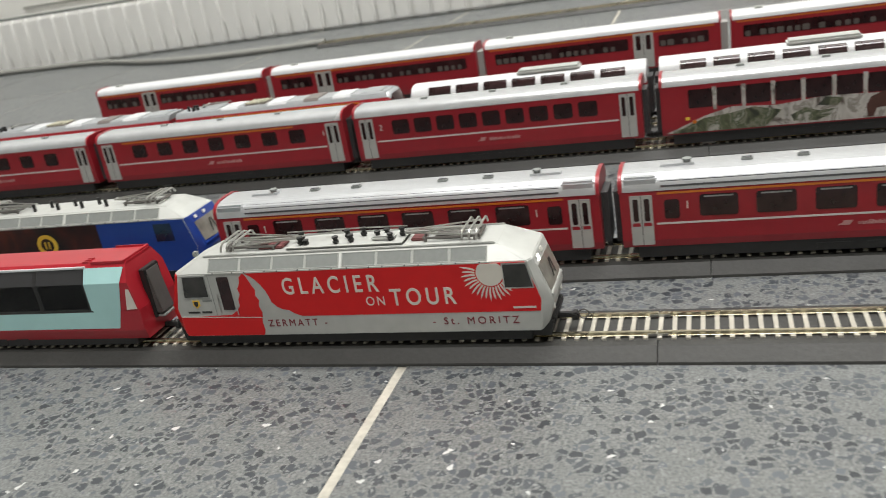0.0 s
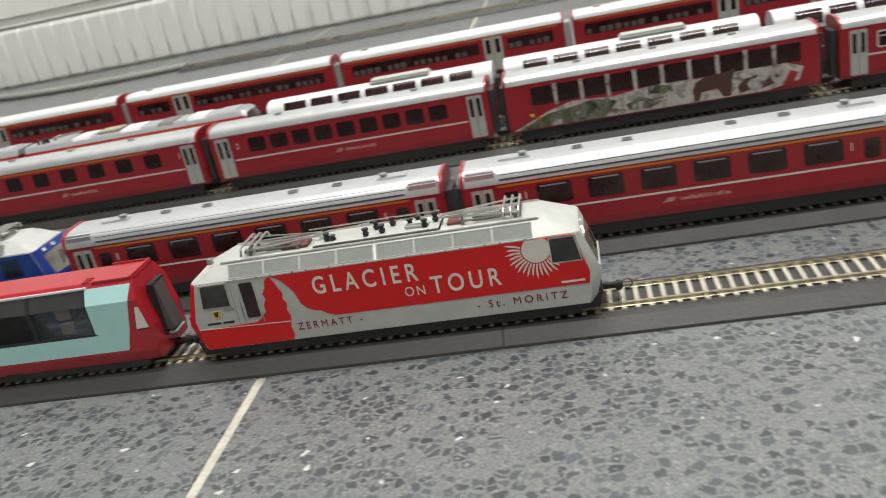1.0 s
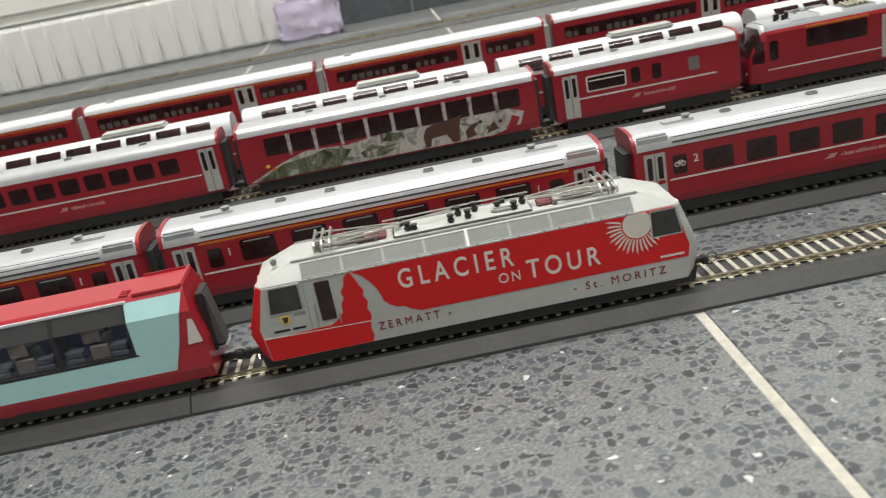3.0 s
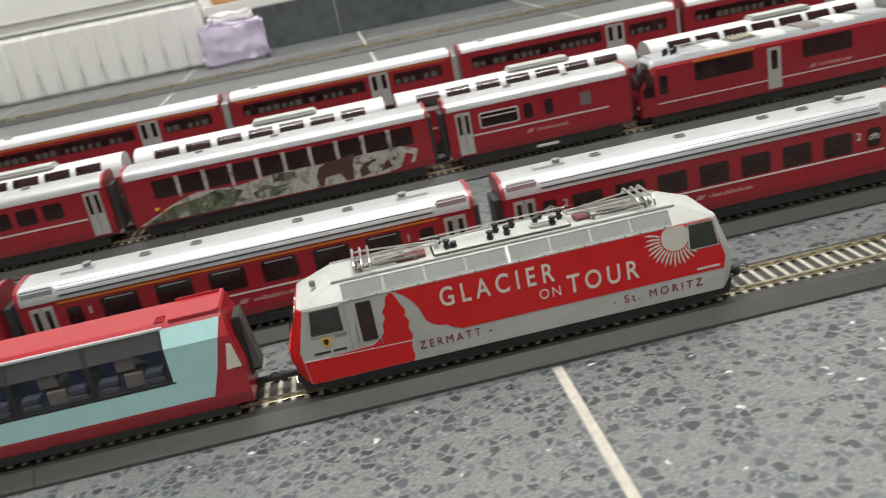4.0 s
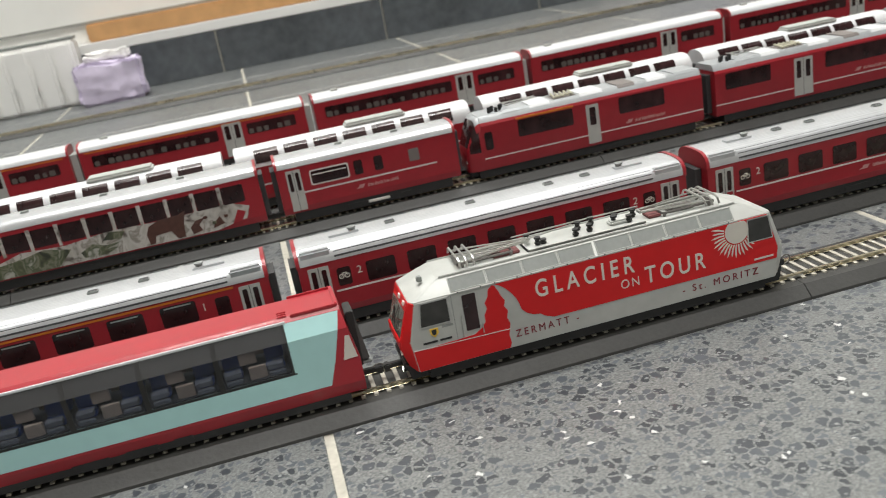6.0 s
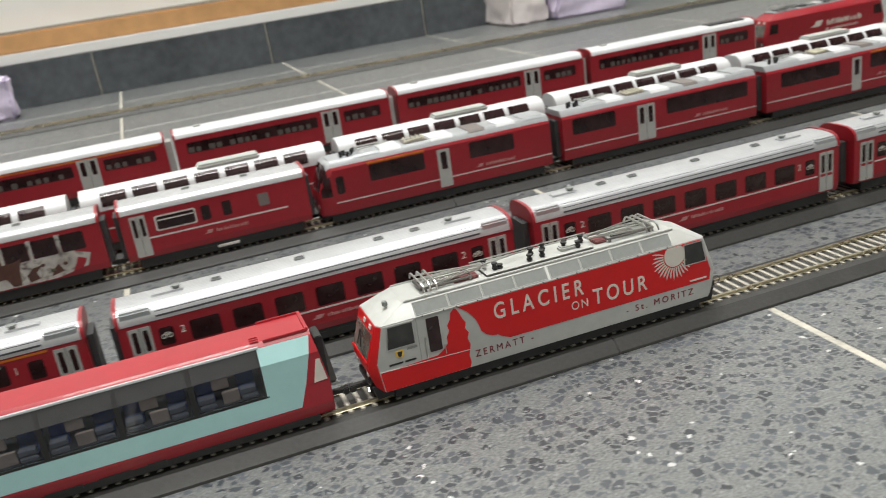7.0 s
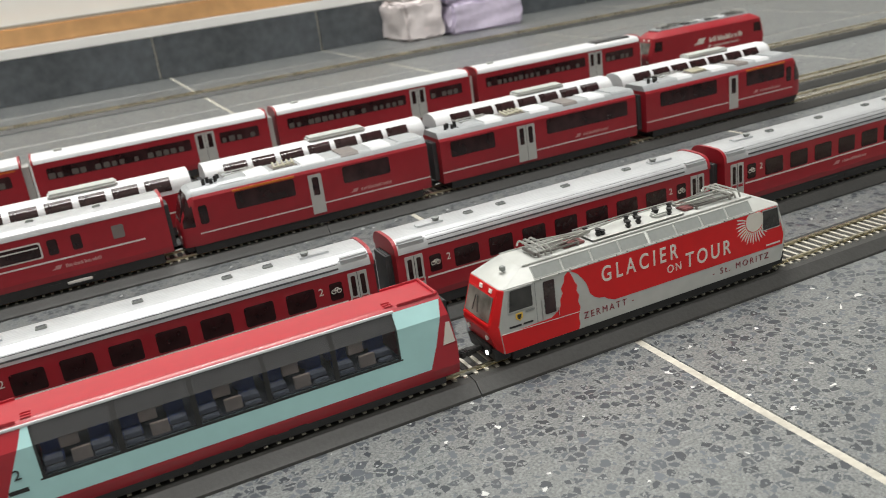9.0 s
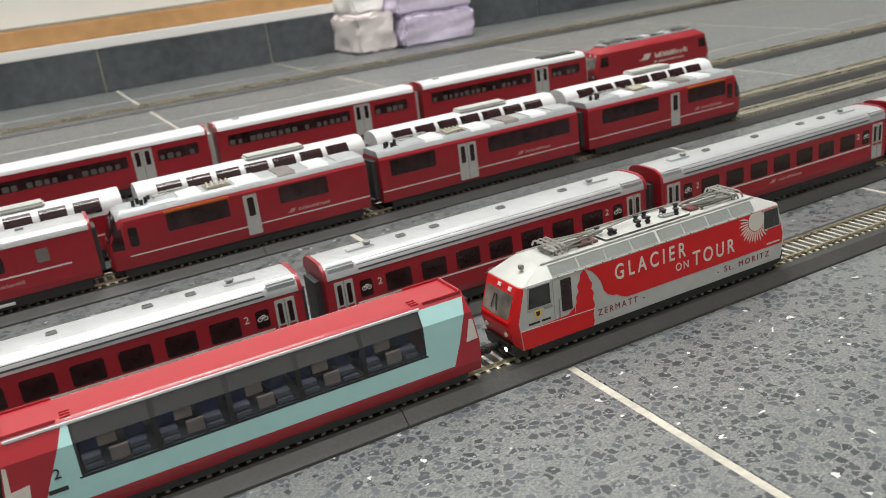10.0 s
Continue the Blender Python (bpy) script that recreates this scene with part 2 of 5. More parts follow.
def glass(name, color, rough=0.05):
    m = bpy.data.materials.new(name)
    m.use_nodes = True
    nt = m.node_tree
    nt.nodes.remove(nt.nodes["Principled BSDF"])
    tr, gl, mx = nt.nodes.new("ShaderNodeBsdfTransparent"), nt.nodes.new("ShaderNodeBsdfGlossy"), nt.nodes.new("ShaderNodeMixShader")
    tr.inputs["Color"].default_value = (*color, 1)
    gl.inputs["Roughness"].default_value = rough
    fr = nt.nodes.new("ShaderNodeFresnel")
    fr.inputs["IOR"].default_value = 1.5
    nt.links.new(fr.outputs[0], mx.inputs["Fac"])
    nt.links.new(tr.outputs[0], mx.inputs[1])
    nt.links.new(gl.outputs[0], mx.inputs[2])
    nt.links.new(mx.outputs[0], nt.nodes["Material Output"].inputs["Surface"])
    return m


PANE = glass("tinted_pane", (0.60, 0.62, 0.66))

# ---- building helpers: meshes are drawn in millimetres ----
MM = 0.001


def finish(bm, name, material, smooth=0):
    bmesh.ops.recalc_face_normals(bm, faces=bm.faces)
    bmesh.ops.scale(bm, vec=(MM, MM, MM), verts=bm.verts)
    me = bpy.data.meshes.new(name)
    bm.to_mesh(me)
    bm.free()
    for m in material if isinstance(material, (list, tuple)) else [material]:
        me.materials.append(m)
    if smooth:
        me.polygons.foreach_set("use_smooth", [True] * len(me.polygons))
        me.set_sharp_from_angle(angle=radians(smooth))
    return me


def part(name, bm, material, parent, label="", at=(0, 0, 0), smooth=0):
    """One mesh object under a thing, from a bmesh or a ready mesh in millimetres."""
    me = bm if isinstance(bm, bpy.types.Mesh) else finish(bm, name, material, smooth)
    ob = new(name, me)
    ob.parent = parent
    ob.location = [v * MM for v in at]
    if label:
        ob["label"] = label
    return ob


def thing(name, x, y, z, label, category, group="", kind=""):
    ob = new(name)
    ob.empty_display_size = 0.01
    ob.matrix_world = pose(x * MM, y * MM, z * MM)
    return tagged(ob, label, category, group, kind)


def box(x0, x1, y0, y1, z0, z1, bevel=0.0, bm=None):
    out = bm or bmesh.new()
    v = [out.verts.new(p) for p in ((x0, y0, z0), (x1, y0, z0), (x1, y1, z0), (x0, y1, z0), (x0, y0, z1), (x1, y0, z1), (x1, y1, z1), (x0, y1, z1))]
    f = [out.faces.new([v[i] for i in q]) for q in ((3, 2, 1, 0), (4, 5, 6, 7), (0, 1, 5, 4), (1, 2, 6, 5), (2, 3, 7, 6), (3, 0, 4, 7))]
    if bevel:
        bmesh.ops.bevel(out, geom=list({e for q in f for e in q.edges}), offset=bevel, segments=2, affect="EDGES")
    return out


def extrude(profile, x0, x1, bm=None, axis="x"):
    """A closed outline, (y, z) along x or (x, z) along y, drawn out to a solid."""
    out = bm or bmesh.new()
    put = (lambda a, b, s: (s, a, b)) if axis == "x" else (lambda a, b, s: (a, s, b))
    r0 = [out.verts.new(put(a, b, x0)) for a, b in profile]
    r1 = [out.verts.new(put(a, b, x1)) for a, b in profile]
    n = len(profile)
    for i in range(n):
        out.faces.new((r0[i], r0[(i + 1) % n], r1[(i + 1) % n], r1[i]))
    out.faces.new(r0[::-1])
    out.faces.new(r1)
    return out


def rod(bm, p, q, r=0.25, n=6):
    p, q = Vector(p), Vector(q)
    m = (q - p).to_track_quat("Z", "Y").to_matrix()
    rings = []
    for c in (p, q):
        rings.append([bm.verts.new(c + m @ Vector((r * math.cos(6.2832 * i / n), r * math.sin(6.2832 * i / n), 0))) for i in range(n)])
    for i in range(n):
        bm.faces.new((rings[0][i], rings[0][(i + 1) % n], rings[1][(i + 1) % n], rings[1][i]))
    bm.faces.new(rings[0][::-1])
    bm.faces.new(rings[1])
    return bm


def sweep(bm, pts, r=0.25, n=6):
    """One bent rod along points whose run is mostly in the yz plane."""
    rings = []
    for k, p in enumerate(pts):
        d = (Vector(pts[min(k + 1, len(pts) - 1)]) - Vector(pts[max(k - 1, 0)])).normalized()
        u = Vector((1, 0, 0))
        w = d.cross(u).normalized()
        rings.append([bm.verts.new(Vector(p) + u * (r * math.cos(6.2832 * i / n)) + w * (r * math.sin(6.2832 * i / n))) for i in range(n)])
    for r0, r1 in zip(rings, rings[1:]):
        for i in range(n):
            bm.faces.new((r0[i], r0[(i + 1) % n], r1[(i + 1) % n], r1[i]))
    bm.faces.new(rings[0][::-1])
    bm.faces.new(rings[-1])
    return bm


def plate(outline, y, depth=0.12, sign=-1):
    """A thin raised plate on a side wall at y, from an (x, z) outline."""
    return extrude(outline, y + sign * depth, y - sign * 0.3, axis="y")


def rounded(x0, x1, z0, z1, r=0.8, n=3):
    pts = []
    for cx, cz, a0 in ((x1 - r, z1 - r, 0), (x0 + r, z1 - r, 90), (x0 + r, z0 + r, 180), (x1 - r, z0 + r, 270)):
        pts += [(cx + r * math.cos(radians(a0 + 90 * i / n)), cz + r * math.sin(radians(a0 + 90 * i / n))) for i in range(n + 1)]
    return pts


def lettering(text, size, name, material, parent, x, y, z, width=None, space=1.0, label=""):
    """Raised built-in-font letters on the near side wall; x, z: lower left corner, size: capital height in mm."""
    c = bpy.data.curves.new(name, "FONT")
    c.body, c.size, c.extrude, c.space_character, c.offset = text, size / 0.7 * MM, 0.00006, space, (0.016 * size * MM if size > 3 else 0.0)
    tmp = bpy.data.objects.new(name, c)
    scene.collection.objects.link(tmp)
    me = bpy.data.meshes.new_from_object(tmp.evaluated_get(bpy.context.evaluated_depsgraph_get()))
    bpy.data.objects.remove(tmp)
    xs = [v.co.x for v in me.vertices]
    k = width * MM / (max(xs) - min(xs)) if width else 1.0
    x_min = min(xs)
    for v in me.vertices:
        v.co = Vector(((v.co.x - x_min) * k, -v.co.z, v.co.y))
    me.materials.clear()
    me.materials.append(material)
    return part(name, me, material, parent, label, (x, y - 0.1, z))


SHARED = {}


def shared(key, make, material, smooth=0):
    if key not in SHARED:
        SHARED[key] = finish(make(), key[0] if isinstance(key, tuple) else key, material, smooth)
    return SHARED[key]


# ---- running gear ----
def wheel_mesh():
    bm = bmesh.new()
    rod(bm, (0, -0.6, 2.0), (0, 0.6, 2.0), 2.0, 14)
    rod(bm, (0, -0.9, 2.0), (0, 0.9, 2.0), 0.5, 6)
    return bm


def bogie(parent, x):
    def frame_mesh():
        bm = bmesh.new()
        for s in (-1, 1):
            box(-8, 8, s * 5.6 - 0.5, s * 5.6 + 0.5, 1.6, 3.2, 0.2, bm)
            for a in (-5.2, 5.2):
                box(a - 1.3, a + 1.3, s * 6.0 - 0.5, s * 6.0 + 0.5, 0.9, 3.0, 0.2, bm)
            rod(bm, (0, s * 6.1, 0.8), (0, s * 6.1, 3.4), 0.7, 8)
        box(-2, 2, -5.4, 5.4, 1.8, 4.4, 0, bm)
        return bm
    b = part("bogie", shared("bogie", frame_mesh, BLACK), BLACK, parent, "black bogie frame", (x, 0, 0))
    for dx in (-5.2, 5.2):
        for s in (-1, 1):
            part("wheel", shared("wheel", wheel_mesh, WHEEL, 40), WHEEL, b, "", (dx, s * 4.6, 0))


def coupler(parent, x, sign):
    bm = bmesh.new()
    box(min(0, sign * 4.4), max(0, sign * 4.4), -0.7, 0.8, 1.8, 3.0, 0.2, bm)
    box(min(sign * 3.8, sign * 5.4), max(sign * 3.8, sign * 5.4), -1.5, 0.9, 1.4, 3.4, 0.3, bm)
    hook = part("coupler", bm, BLACK, parent, "black knuckle coupler", (x, 0, 0))
    ring = bmesh.new()
    for k in range(10):
        p, q = (6.2832 * k / 10, 6.2832 * (k + 1) / 10)
        rod(ring, (sign * (6.6 + 1.3 * math.cos(p)), -0.2, 2.6 + 1.2 * math.sin(p)), (sign * (6.6 + 1.3 * math.cos(q)), -0.2, 2.6 + 1.2 * math.sin(q)), 0.2, 5)
    if parent.name.startswith("locomotive"):
        part("coupler_ring", ring, WHEEL, hook, "dark steel coupling ring")
    else:
        ring.free()


RAILTOP = 4.8


def side_pair(parent, name, outline, y, material, label="", depth=0.12):
    """The same plate on the near and the far side wall."""
    for s in (-1, 1):
        part(name, plate(outline, s * y, depth, s), material, parent, label)


def windows(parent, xs, w, z0, z1, y=8.75, r=0.7, material=None, frame=None):
    for x in xs:
        for s in (-1, 1):
            key = ("window", w, z0, z1, s, y, r, (material or GLASSY).name)
            me = shared(key, lambda: plate(rounded(-w / 2, w / 2, z0, z1, r), s * y, 0.1, s), material or GLASSY)
            o = part("window", me, None, parent, "", (x, 0, 0))
            if frame:
                def ring():
                    bm = plate(rounded(-w / 2 - frame, w / 2 + frame, z0 - frame, z1 + frame, r + frame), s * y, 0.06, s)
                    return bm
                part("window_frame", shared(key + ("frame", frame), ring, LETTER), None, o)


def door(parent, x, w, z0, z1, y=8.75, leaves=2, glass_h=6.4, band=False):
    for s in (-1, 1):
        me = shared(("door", w, z0, z1, s), lambda: plate(rounded(-w / 2, w / 2, z0, z1, 0.3), s * y, 0.16, s), DOOR)
        d = part("door", me, None, parent, "light grey door", (x, 0, 0))
        lw = w / leaves
        for i in range(leaves):
            cx = -w / 2 + lw * (i + 0.5)
            g = shared(("door_window", w, z1, glass_h, s, leaves), lambda: plate(rounded(-lw * 0.24, lw * 0.24, z1 - 1.0 - glass_h, z1 - 1.0, 0.4), s * y, 0.22, s), GLASSY)
            part("door_window", g, None, d, "", (cx, 0, 0))
            if band:
                part("door_band", shared(("door_band", w, s), lambda: plate(rounded(-lw * 0.36, lw * 0.36, 9.7, 10.7, 0.2), s * y, 0.2, s), RED), None, d, "red band", (cx, 0, 0))
        if leaves == 2:
            part("door_gap", shared(("door_gap", z0, z1, s), lambda: plate([(-0.09, z0), (0.09, z0), (0.09, z1), (-0.09, z1)], s * y, 0.19, s), BLACK), None, d)


def roof_profile(hw, eave, top, n=10, flat=0.55):
    pts = []
    for i in range(n + 1):
        a = math.pi * i / n
        c, s = math.cos(a), math.sin(a)
        pts.append((hw * (abs(c) ** flat) * (1 if c > 0 else -1), eave + (top - eave) * (s ** 0.8)))
    return pts


def underframe(parent, L):
    part("underframe", box(-L / 2 + 4, L / 2 - 4, -8.0, 8.0, 0.05, 4.0, 0.15), BLACK, parent, "black underframe")
    bm = bmesh.new()
    for x0, x1 in ((-12, -3), (0, 8), (11, 16)):
        box(x0, x1, -8.15, 8.15, 0.0, 2.6, 0.3, bm)
    part("equipment_box", bm, BLACK, parent, "black underfloor boxes")


def gangway(parent, x, sign, h=19.0, material=None, step=0.4):
    def mk():
        bm = bmesh.new()
        for i in range(5):
            g = 0.18 * (i % 2)
            box(sign * (step * i), sign * (step + step * i), -4.8 + g, 4.8 - g, 4.0 + g, h - g, 0, bm)
        return bm
    m = material or DARK
    part("gangway", shared(("gangway", sign, h, m.name, step), mk, m), None, parent, "gangway bellows", (x, 0, 0))


def script_bars(parent, x0, x1, z, h, y, material, name="lettering_bar", seed=1):
    """Writing too small to read: a row of short upright strokes behind a slanted mark."""
    rnd = random.Random(seed)
    bm = plate([(x0, z), (x0 + 2.6 * h, z), (x0 + 3.4 * h, z + 1.1 * h), (x0 + 1.4 * h, z + 1.1 * h), (x0 + 1.2 * h, z + 0.5 * h)], y, 0.07)
    x = x0 + 4.4 * h
    while x < x1:
        w = rnd.uniform(0.22, 0.42) * h
        top = h * rnd.choice((0.7, 0.7, 0.75, 1.0))
        extrude([(x, z), (x + w, z), (x + w, z + top), (x, z + top)], y - 0.07, y + 0.3, bm, "y")
        x += w + rnd.choice((0.1, 0.12, 0.12, 0.14, 0.4)) * h
    part(name, bm, material, parent, "small white name bars")


def coach(x0, x1, yc, label, roof=None, first=False, win=None, doors=(), number="", stripe=True, ribs=False, eave=18.6, top=23.8, roof_label="silver roof", vents=(), group="red coaches", body_mat=None, far=False, bell=(1, 1), tall=1.0, door_top=17.2):
    """A red carriage: shell, roof, doors, windows, lines, gangways, bogies."""
    L, cx = x1 - x0, (x0 + x1) / 2
    t = thing("railway_coach", cx, yc, RAILTOP, label, "model coach", group)
    t.scale = (1, 1, tall)
    hw = 8.7
    shell = [(-hw + 0.5, 3.4), (hw - 0.5, 3.4), (hw, 5.5), (hw, eave), (-hw, eave), (-hw, 5.5)]
    part("body", extrude(shell, -L / 2, L / 2), body_mat or RED, t)
    pr = roof_profile(hw + 0.15, eave, top)
    part("roof", extrude(pr, -L / 2 + 0.1, L / 2 - 0.1), roof or SILVER, t, roof_label, smooth=35)
    for s in (-1, 1):
        part("end_arch", shared(("end_arch", eave, top, s), lambda: extrude(roof_profile(hw + 0.3, eave - 0.2, top + 0.35), -0.55, 0.55), RED, 35), None, t, "red end arch", (s * (L / 2 - 0.3), 0, 0))
    if ribs:
        # dark strips that paint the shadows beside the roof ribs
        for yy, zz in ((-8.62, 20.9), (-8.05, 22.0), (-7.05, 22.95), (7.05, 22.95), (8.05, 22.0)):
            part("roof_rib_shade", shared(("rib_shade", round(L)), lambda: box(-L / 2 + 11, L / 2 - 11, -0.22, 0.22, -0.25, 0.25), RIBDARK), None, t, "", (0, yy, zz))
        for s in (-1, 1):
            part("roof_hatch", box(-4.8, 4.8, -8.5, -3.6, 20.6, 23.6, 0.6), roof or SILVER, t, "raised grey roof panel", (s * (L / 2 - 5.6), 0, 0.0))
            part("roof_vent", box(-4.5, 4.5, -2.0, 0.8, 23.9, 24.8, 0.15), roof or SILVER, t, "flat roof vent", (s * (L / 2 - 15.4), 0, 0))
            bm = bmesh.new()
            rod(bm, (0, 0, 23.9), (0, 0, 25.4), 1.0, 10)
            rod(bm, (0, 0, 25.4), (0, 0, 25.8), 1.3, 10)
            part("roof_cap", bm, PALE2, t, "round roof cap", (s * (L / 2 - 18), -0.4, 0))
    for v in vents:
        part("roof_vent", shared(("vent", top), lambda: box(-1.5, 1.5, -1.0, 1.0, top - 0.3, top + 0.6, 0.2), PALE2), None, t, "", (v, -0.4, 0))
        if ribs:
            for yy in (-0.75, -0.05):
                part("vent_slot", shared(("vent_slot", top), lambda: box(-1.25, 1.25, -0.22, 0.22, top + 0.4, top + 0.68, 0), RIBDARK), None, t, "", (v, yy, 0))
    if stripe:
        side_pair(t, "stripe", [(-L / 2 + 9.5, 9.95), (L / 2 - 9.5, 9.95), (L / 2 - 9.5, 10.5), (-L / 2 + 9.5, 10.5)], hw, STRIPE, "thin white line", 0.06)
    if first:
        a, b = first
        side_pair(t, "first_class_line", [(a, eave - 1.1), (b, eave - 1.1), (b, eave - 0.5), (a, eave - 0.5)], hw, ORANGE, "orange first class line", 0.08)
    if win:
        windows(t, *win)
    for x, w, leaves in doors:
        door(t, x, w, 4.2, door_top, leaves=leaves, band=ribs)
    if number:
        for ch, x in number:
            lettering(ch, 2.2, "class_number", LETTER, t, x - 0.7, -hw, 14.2)
    if not far:
        script_bars(t, -7, 11, 7.2, 1.15, -hw, PRINT, seed=int(L))
    underframe(t, L)
    for s in (-1, 1):
        bogie(t, s * (L / 2 - 18))
        coupler(t, s * L / 2, s)
    if bell[0]:
        gangway(t, -L / 2, -1)
    if bell[1]:
        gangway(t, L / 2, 1)
    return t

# ---- the room ----
floor = tagged(new("floor", finish(box(-2400, 3000, -1800, 870, -30, -0.3), "floor", JOINT)), "grey terrazzo tile floor with cream joints", "floor", kind="structure")
TILE, TILE_Y0 = 180.0, 12.0


def tile_mesh():
    bm = box(1.1, TILE - 1.1, 1.1, TILE - 1.1, -8, 0)
    bmesh.ops.bevel(bm, geom=[e for e in bm.edges if all(v.co.z > -1 for v in e.verts)], offset=0.35, segments=1, affect="EDGES")
    return bm


wall = tagged(new("wall_north", finish(box(-2400, 3000, 850, 960, -30, 2700), "wall_north", WALLPAINT)), "cream painted wall", "wall", kind="structure")
# unseen walls and ceiling close the room; their dark paint limits bounce
for nm, b in (("wall_south", (-2400, 3000, -1920, -1800, -30, 2700)), ("wall_west", (-2520, -2400, -1800, 960, -30, 2700)), ("wall_east", (3000, 3120, -1800, 960, -30, 2700))):
    tagged(new(nm, finish(box(*b), nm, ROOMPAINT)), "unseen wall, dull beige to cut bounced light", "wall", kind="structure")
tagged(new("ceiling", finish(box(-2520, 3120, -1920, 960, 2700, 2800), "ceiling", ROOMPAINT)), "unseen ceiling, dull beige to cut bounced light", "ceiling", kind="structure")

skirt = thing("baseboard", 0, 0, 0, "dark slate skirting tiles with a pale ledge", "skirting", kind="structure")
for i in range(-6, 10):
    part("slate_tile", shared("slate_tile", lambda: box(0.9, 188.1, 832, 850, 0.2, 46, 0.6), SLATE), None, skirt, "", (i * 189 + 170, 0, 0))
part("joint_backing", box(-1000, 1900, 834.5, 849.8, 0.3, 45.8), JOINT, skirt, "pale joint between the slate tiles")
part("ledge", box(-1000, 1900, 833, 850, 46.2, 57, 0.8), ENAMEL, skirt, "pale ledge on the skirting")
rail_wood = thing("wood_trim", 0, 0, 0, "orange varnished wooden wall trim", "wall trim", kind="structure")
part("board", box(-150, 1900, 836, 849.7, 57.2, 76, 1.5), WOOD, rail_wood)
# the shadow along the board's top edge, built as a grey strip
part("shadow_line", box(-1000, 1900, 846, 849.6, 76.5, 79), CABLE, rail_wood, "thin grey strip painted as the shadow line above the board")

def fin_mesh():
    """One rounded white column, full at the top and tapering to its foot."""
    bm = box(0, 21.8, 788, 806, 0.6, 66, 3.2)
    bmesh.ops.bisect_plane(bm, geom=bm.verts[:] + bm.edges[:] + bm.faces[:], plane_co=(0, 0, 30), plane_no=(0, 0, 1))
    for v in bm.verts:
        if v.co.z < 29:
            v.co.x = 10.9 + (v.co.x - 10.9) * 0.86
            v.co.y += 1.0
    return bm


rad = thing("radiator", 0, 0, 0, "white ribbed radiator by the wall", "radiator")
part("back_panel", box(-1250, -160, 795, 822, 0.5, 66, 2), ENAMEL, rad)
for i in range(49):
    part("fin", shared("fin", fin_mesh, ENAMEL, 50), None, rad, "", (-1240 + i * 22.0, 0, 0))
part("top_rail", box(-1250, -160, 800, 824, 66.2, 69, 1), PALE2, rad, "grey top edge")


def foam_block(x0, x1, y0, y1, h, material, label, seed):
    rnd = random.Random(seed)
    t = thing("foam_block", (x0 + x1) / 2, (y0 + y1) / 2, 0, label, "foam block", "foam blocks by the wall")
    bm = box(-(x1 - x0) / 2, (x1 - x0) / 2, -(y1 - y0) / 2, (y1 - y0) / 2, 0, h, 3)
    bmesh.ops.subdivide_edges(bm, edges=bm.edges[:], cuts=7, use_grid_fill=True)
    for v in bm.verts:
        if v.co.z > 1:
            lump = noise.noise_vector(v.co * 0.09 + Vector((seed * 7.0, 0, 0)))
            v.co += lump * 3.2 + Vector([rnd.uniform(-0.5, 0.5) for _ in range(3)])
    part("block", bm, material, t, smooth=25)
    return t


foam_block(-163, -98, 752, 786, 41, FOAM, "lavender foam block with a rough face", 1)
foam_block(-152, -106, 762, 784, 10, WHITEFOAM, "white foam offcut on top of the lavender block", 2).location.z = 0.0405
foam_block(439, 488, 757, 842, 43, FOAMW, "pale pinkish foam block on the floor", 3)
foam_block(446, 488, 778, 836, 30, WHITEFOAM, "white foam offcut lying on a pinkish block", 5).location.z = 0.0435
foam_block(492, 586, 745, 800, 36, FOAM, "lavender foam block beside a paler one", 4)
foam_block(488, 587, 748, 804, 34, FOAM, "lavender foam block stacked on another one", 6).location.z = 0.0365

cb = thing("cable", 0, 0, 0, "grey cable lying along the wall", "cable")
bm = bmesh.new()
pts = [(-1200 + i * 40, 715 + 60 * math.tanh((-780 - (-1200 + i * 40)) / 90) + 6 * math.sin(i * 0.7), 3.4) for i in range(19)]
rings = []
for p in pts:
    rings.append([bm.verts.new((p[0], p[1] + 3.3 * math.cos(k * math.pi / 4), p[2] + 3.3 * math.sin(k * math.pi / 4))) for k in range(8)])
for r0, r1 in zip(rings, rings[1:]):
    for k in range(8):
        bm.faces.new((r0[k], r0[(k + 1) % 8], r1[(k + 1) % 8], r1[k]))
part("sheath", bm, CABLE, cb, smooth=60)


# ---- tracks ----
def bed_mesh(n):
    return extrude([(-12.5, 0.0), (12.5, 0.0), (12.3, 0.7), (9.2, 3.4), (-9.2, 3.4), (-12.3, 0.7)], 0.12, n - 0.12)


def rail_mesh(n):
    return extrude([(-0.55, 3.9), (0.55, 3.9), (0.2, 4.1), (0.2, 4.35), (0.42, 4.4), (0.42, RAILTOP), (-0.42, RAILTOP), (-0.42, 4.4), (-0.2, 4.35), (-0.2, 4.1)], 0, n)


